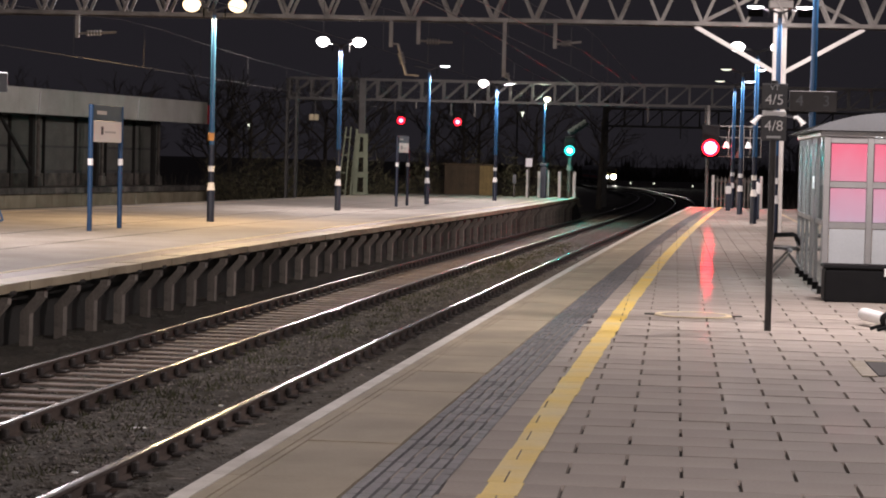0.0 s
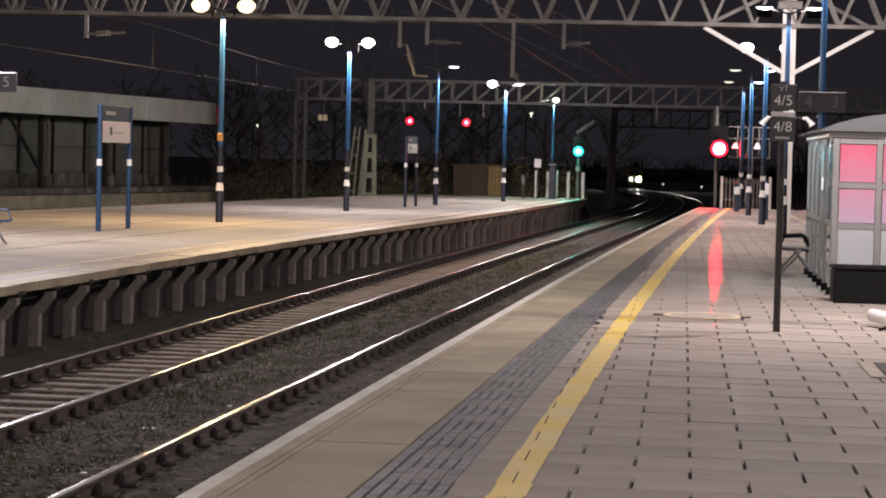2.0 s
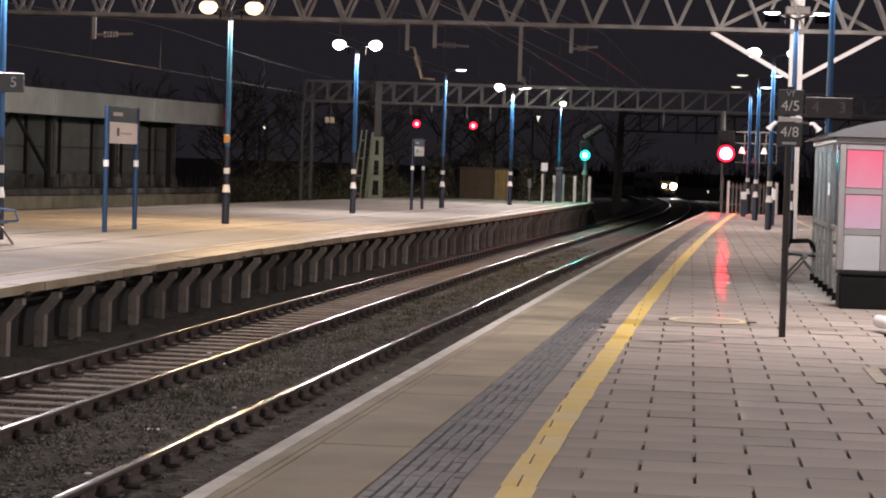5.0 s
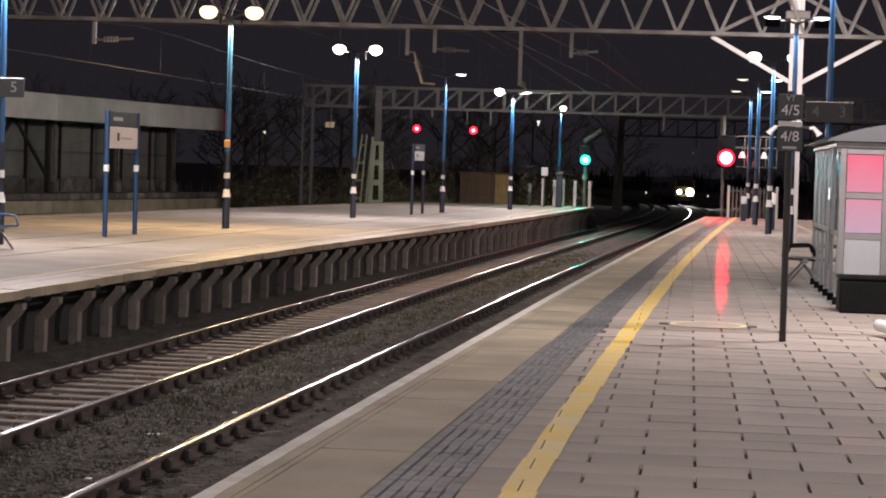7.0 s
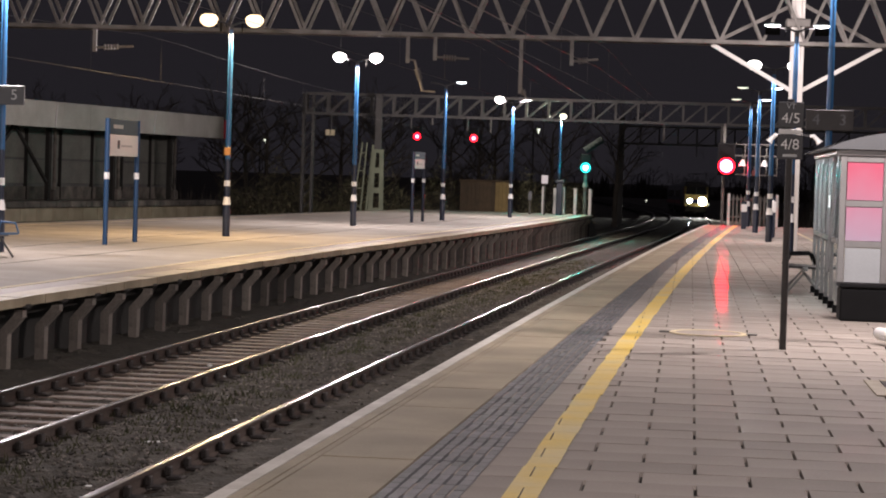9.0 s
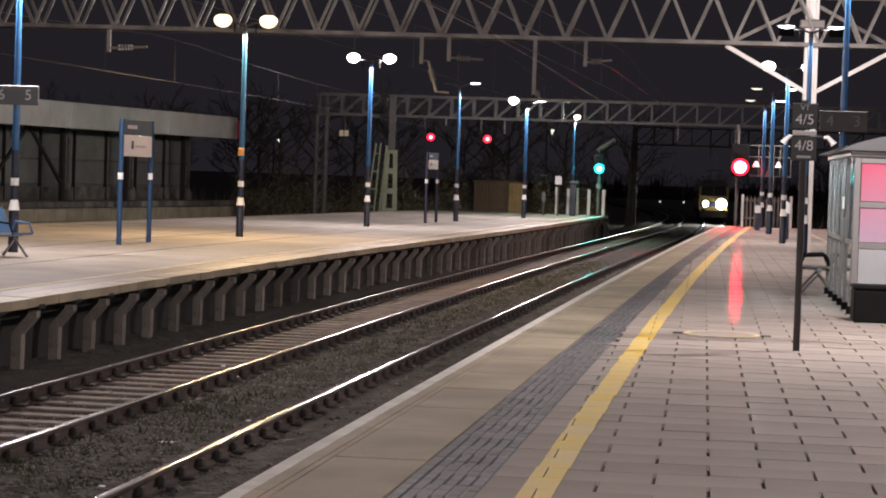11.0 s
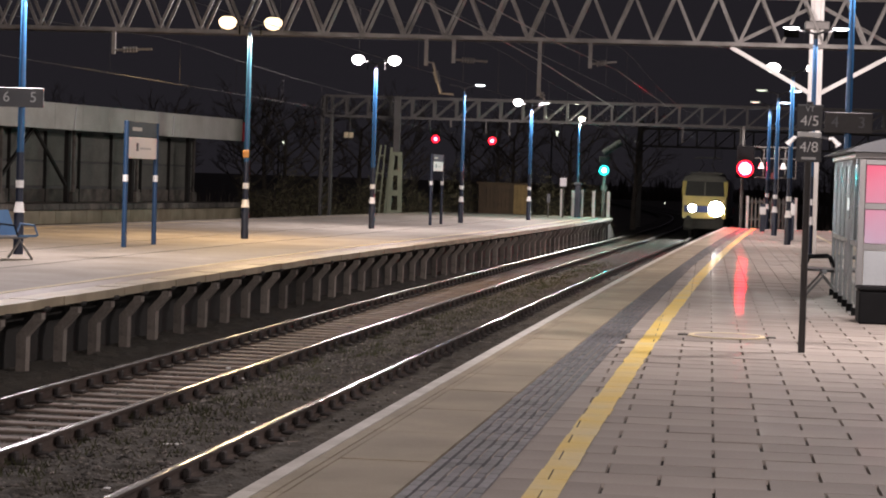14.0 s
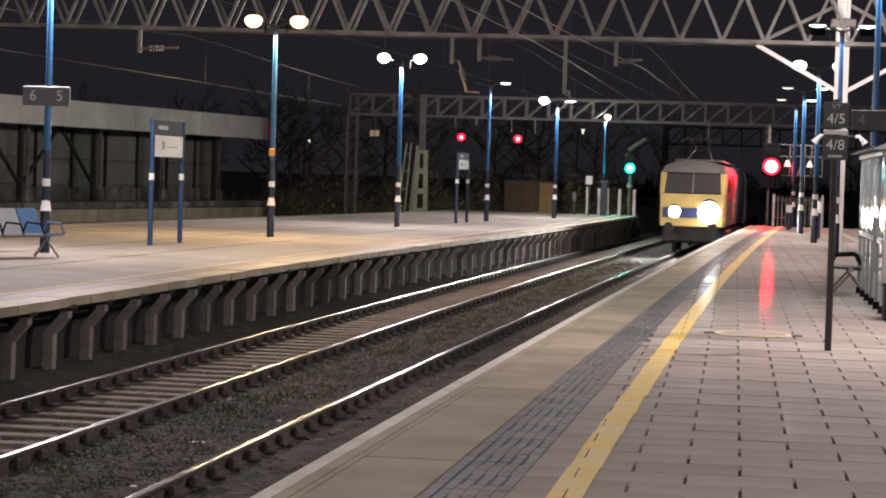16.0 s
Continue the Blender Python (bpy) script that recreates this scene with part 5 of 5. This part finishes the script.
for k in range(20000):
    x, y = rng.choice(((rng.uniform(-48, -8), rng.uniform(121, 150)), (rng.uniform(5.5, 40), rng.uniform(110, 300)), (rng.uniform(-70, 60), rng.uniform(570, 600))))
    h = rng.uniform(0.4, 3.4) * (0.6 + 0.4 * math.sin(x * 0.9) * math.sin(x * 0.37))
    a, w = rng.uniform(0, 6.28), rng.uniform(0.02, 0.1)
    dx, dy = math.cos(a), math.sin(a)
    g = rail_z(min(y, 560)) - 0.4
    if y > 560:
        w, h = w * 4, h * 2.2
    scrub.add([(x - dy * w, y + dx * w, g), (x + dy * w, y - dx * w, g), (x + dx * h * 0.3, y + dy * h * 0.3, g + h)], [(0, 1, 2)])
for k in range(26000):
    x, y = rng.uniform(-24.5, -5.2), rng.uniform(116.5, 126)
    if -12.1 < x < -8.8 and y < 121:
        continue
    mound = 0.5 + 0.5 * math.sin(x * 1.1 + 0.6) * math.sin(x * 0.43 + y * 0.5) + 0.25 * math.sin(x * 2.7)
    z = rail_z(y) - 0.4 + rng.random() ** 1.3 * (1.0 + 2.6 * max(0.1, mound))
    a, l, w = rng.uniform(0, 6.28), rng.uniform(0.12, 0.5), rng.uniform(0.006, 0.03)
    dx, dy, dz = math.cos(a) * l, math.sin(a) * l, rng.uniform(-0.3, 0.9) * l
    scrub.add([(x - dy * w / l, y + dx * w / l, z), (x + dy * w / l, y - dx * w / l, z - w), (x + dx, y + dy, z + dz)], [(0, 1, 2)], 1)
tagged(part("scrub", scrub, [M["bark"], M["brush"]]), "dark tangled scrub behind the railway", "bushes", kind="stuff")


def street_lamp(at, h, mat, label):
    s = thing("street_lamp", at, label, "street lamp", "distant street lamps")
    part("pole", Mesh().tube([(0, 0, 0), (0, 0, h), (0.3, 0, h + 0.15)], 0.06, 8), M["pole_dark"], s)
    part("head", Mesh().box((0.15, -0.1, h + 0.1), (0.55, 0.1, h + 0.22), 0.03), M["lamp_grey"], s)
    part("lens", Mesh().tube([(0.34, 0, h - 0.28), (0.34, 0, h - 0.1), (0.34, 0, h + 0.098)], [0.03, 0.07, 0.17], 12), M[mat], s, "glowing tapered lens")


street_lamp((-26.6, 140.0, -1.6), 5.0, "glow_dim", "small distant street lamp beyond the tracks")
street_lamp((-11.4, 165.0, -1.7), 6.75, "glow_dim", "small distant street lamp beyond the tracks")
for x, y, h in ((-9.5, 480.0, 0.3), (-4.5, 470.0, 0.4), (3.0, 430.0, 0.4)):
    street_lamp((x, y, rail_z(y) - 0.34), h, "glow_dim", "tiny far-off lamp beside the line")
bx = thing("number_plate_pair", (-16.62, 104.6, 3.28), "two small cream plates hung below the gantry", "sign")
for x in (-0.115, 0.115):
    part("plate", Mesh().box((x - 0.1, 0, 0), (x + 0.1, 0.03, 0.27), 0.01), M["plate_cream"], bx, "cream plate")
part("hanger", Mesh().beam((0.05, 0.05, 0.2), (0.05, 0.05, 1.0), 0.04), M["far_steel"], bx)

for k, (x, y, l, a) in enumerate(((-5.72, 37.6, 0.34, 8), (-5.1, 21.8, 0.22, 20), (-6.4, 30.5, 0.07, 60), (-5.9, 29.0, 0.05, 10), (-4.9, 18.6, 0.06, 40), (-4.75, 24.0, 0.05, 0))):
    lt = thing("litter", (x, y, rail_z(y) - 0.14), "scrap of pale litter lying between the rails", "litter", "litter on the track", turn=a)
    part("scrap", Mesh().box((-l / 2, -0.02, 0), (l / 2, 0.02, 0.02), 0.006), M["print_white"], lt)


# ---------------------------------------------------------------- the train
def body_outline(w, z0, z1, zr, n=7):
    """A closed cross-section: straight sides and a rounded roof, as (x, z)."""
    h = w / 2
    pts = [(-h * 0.97, z0), (-h, z0 + 0.35), (-h, z1)]
    for k in range(1, n):
        a = math.pi * k / n
        pts.append((-h * math.cos(a), z1 + (zr - z1) * math.sin(a) ** 0.75))
    pts += [(h, z1), (h, z0 + 0.35), (h * 0.97, z0)]
    return pts


def bogie(parent, y):
    b = part("bogie", Mesh().box((-1.12, y - 1.9, 0.35), (1.12, y + 1.9, 0.85), 0.05), M["under"], parent, "dark bogie")
    for dy in (-1.45, 1.45):
        for s in (-1, 1):
            part("wheel", Mesh().tube([(s * 0.69, y + dy, 0.5), (s * 0.83, y + dy, 0.5)], 0.5, 20), M["under"], b, "dark steel wheel")


def locomotive():
    t = thing("locomotive", (0, 0, 0), "electric locomotive with a yellow front and bright headlights", "train")
    L, w = 18.7, 2.62
    full = body_outline(w, 0.95, 2.95, 3.72)
    # body behind the cab front
    m = Mesh()
    m.loft([[(x, y, z) for x, z in full] for y in (1.05, 4.0, 10.0, L - 0.5)])
    part("body", m, M["train_grey"], t, "dark grey body side", True)
    # lower nose
    low = [(-1.25, 0.95), (-1.27, 1.25), (-1.27, 2.02), (1.27, 2.02), (1.27, 1.25), (1.25, 0.95)]
    fr = Mesh()
    fr.loft([[(x * 0.97, -0.02, z) for x, z in low], [(x, 0.06, z) for x, z in low], [(x * 1.02, 1.048, z) for x, z in low]])
    part("nose", fr, M["train_yellow"], t, "yellow nose", True)
    band = Mesh().box((-1.16, -0.05, 1.28), (1.16, -0.022, 1.62), 0.01)
    part("front_band", band, M["train_blue"], t, "dark blue band between the lamps")
    # raked windscreen with pillars
    sc = Mesh()
    sc.add([(-1.12, 0.07, 2.05), (1.12, 0.07, 2.05), (1.05, 0.52, 2.92), (-1.05, 0.52, 2.92), (-1.12, 1.04, 2.05), (1.12, 1.04, 2.05), (1.05, 1.04, 2.92), (-1.05, 1.04, 2.92)],
           [(0, 1, 2, 3), (4, 7, 6, 5), (0, 4, 5, 1), (1, 5, 6, 2), (2, 6, 7, 3), (3, 7, 4, 0)])
    part("windscreen", sc, M["windscreen"], t, "dark raked windscreen")
    part("centre_pillar", Mesh().beam((0, 0.055, 2.05), (0, 0.505, 2.92), 0.07), M["train_roof"], t, "grey centre pillar")
    for s in (-1, 1):
        p = Mesh()
        p.add([(s * 1.13, 0.05, 2.021), (s * 1.3, 0.06, 2.021), (s * 1.3, 0.5, 2.96), (s * 1.06, 0.5, 2.96), (s * 1.13, 1.045, 2.021), (s * 1.31, 1.045, 2.021), (s * 1.31, 1.045, 2.96), (s * 1.06, 1.045, 2.96)],
              [(0, 1, 2, 3), (4, 7, 6, 5), (0, 4, 5, 1), (1, 5, 6, 2), (2, 6, 7, 3), (3, 7, 4, 0)])
        part("corner_pillar", p, M["train_yellow"], t, "yellow corner pillar")
        part("side_panel", Mesh().box((s * 1.312, 1.5, 1.9), (s * 1.327, 6.5, 2.9), 0.004), M["train_red"], t, "red panel on the cab side")
        part("cab_window", Mesh().box((s * 1.318, 1.9, 2.1), (s * 1.334, 2.7, 2.7), 0.004), M["windscreen"], t, "dark cab window")
        part("side_stripe", Mesh().box((s * 1.312, 6.6, 1.2), (s * 1.322, 7.4, 1.9), 0.004), M["train_yellow"], t)
        part("buffer", Mesh().tube([(s * 0.87, -0.55, 0.92), (s * 0.87, -0.5, 0.92), (s * 0.87, -0.48, 0.92), (s * 0.87, 0.0, 0.92)], [0.18, 0.18, 0.09, 0.09], 16), M["under"], t, "round buffer", True)
    dome = Mesh()
    arc = [(x, z) for x, z in full if z >= 2.94]
    rings = []
    for y, k, dz in ((0.44, 0.97, 0.0), (0.5, 1.0, 0.35), (0.75, 1.0, 0.8), (1.046, 1.0, 1.0)):
        rings.append([(x * k, y, 2.962 + (z - 2.95) * dz) for x, z in arc])
    dome.loft([r + [(r[-1][0], r[-1][1], 2.962), (r[0][0], r[0][1], 2.962)] for r in rings])
    part("cab_roof", dome, M["train_roof"], t, "grimy cab roof", True)
    part("roof_panel", Mesh().box((-0.95, 3.0, 3.68), (0.95, L - 3, 3.80), 0.04), M["train_roof"], t, "grimy roof equipment panel")
    part("valance", Mesh().box((-1.15, 0.12, 0.45), (1.15, 0.4, 0.945), 0.05), M["under"], t, "dark front valance")
    part("underframe", Mesh().box((-1.15, 1.2, 0.6), (1.15, L - 1, 0.945), 0.03), M["under"], t)
    # headlight disc drawn larger than a real lens, its glare included
    for s, r, mat, lab in ((-1, 0.2, "glow_marker", "bluish white marker light"), (1, 0.37, "glow_head", "brilliant white headlight")):
        h = part("headlight", Mesh().tube([(s * 0.68, -0.08, 1.5), (s * 0.68, -0.052, 1.5)], r + 0.03, 24), M["lamp_grey"], t, lab)
        part("lens", Mesh().dome((0, 0, 0), r, r, 0.015), M[mat], h, "glowing lens", True).matrix_basis = pose(s * 0.68, -0.082, 1.5, 90, 0, 0)
    part("cab_light", Mesh().box((0.35, 0.36, 2.5), (0.48, 0.37, 2.56)), M["glow_cab"], t, "faint amber cab light")
    # raised pantograph
    p = Mesh()
    p.tube([(-0.5, 4.0, 3.82), (-0.25, 5.5, 4.3), (-0.4, 4.3, 4.66)], 0.03, 6)
    p.tube([(0.5, 4.0, 3.82), (0.25, 5.5, 4.3), (0.4, 4.3, 4.66)], 0.03, 6)
    p.tube([(-0.8, 4.3, 4.6), (-0.5, 4.3, 4.68), (0.5, 4.3, 4.68), (0.8, 4.3, 4.6)], 0.035, 6)
    part("pantograph", p, M["steel"], t, "raised steel pantograph", True)
    # the body is 0.88 of the full width, its storeys set by these heights above the lamps
    old, true = (-0.55, 0.0, 0.55, 1.42, 2.22, 3.22), (-0.5, 0.0, 0.667, 1.355, 1.81, 2.69)
    for o in t.children_recursive:
        if o.name.split(".")[0] == "lens":
            o.location.x *= 0.88
            continue
        for v in o.data.vertices:
            v.co.x *= 0.88
            if v.co.z > 0.94:
                v.co.z = 1.5 + float(np.interp(v.co.z - 1.5, old, true))
    for y in (4.5, L - 4.5):
        bogie(t, y)
    return t


def coach():
    t = thing("railway_coach", (0, 0, 0), "dark grey coach coupled behind the locomotive", "train carriage", "coaches of the train")
    L = 22.5
    m = Mesh()
    m.loft([[(x, y, z) for x, z in body_outline(2.4, 0.9, 2.7, 3.4)] for y in (0, 7, 15, L)])
    part("body", m, M["train_grey"], t, smooth=True)
    for s in (-1, 1):
        part("stripe", Mesh().box((s * 1.202, 0.3, 1.1), (s * 1.21, L - 0.3, 1.5)), M["train_red"], t, "red stripe")
        for i in range(8):
            part("window", Mesh().box((s * 1.202, 2.2 + i * 2.35, 1.85), (s * 1.214, 3.8 + i * 2.35, 2.6), 0.004), M["windscreen"], t, "dark window")
    part("underframe", Mesh().box((-1.1, 3, 0.4), (1.1, L - 3, 0.895), 0.03), M["under"], t)
    for y in (3.2, L - 3.2):
        bogie(t, y)
    return t


loco = locomotive()
coaches = [coach()]
coaches.append(copy_thing(coaches[0], pose(0, 0, 0)))

# where the front of the train stands along the line, second by second
FRONT = smooth_table([0, 1.5, 3.5, 5.25, 7, 9, 11, 12.5, 14.5, 16], [414, 381, 339, 301, 264, 221, 179, 148, 107, 80.5])


def carriage_rows(behind, length):
    """Poses of a vehicle whose front end is so far behind the front of the train."""
    rows = []
    for i in range(65):
        t = i * 0.25
        y = FRONT(t) + behind
        a = Vector((track(y) - 0.08, y, rail_z(y)))
        b = Vector((track(y + length) - 0.08, y + length, rail_z(y + length)))
        d = b - a
        rows.append((t, pose(*a, math.degrees(math.atan2(d.z, d.y)), 0, -math.degrees(math.atan2(d.x, d.y)))))
    return rows


def motions():
    walk(loco, carriage_rows(0.0, 18.7))
    walk(coaches[0], carriage_rows(19.4, 22.5))
    walk(coaches[1], carriage_rows(42.6, 22.5))


motions()
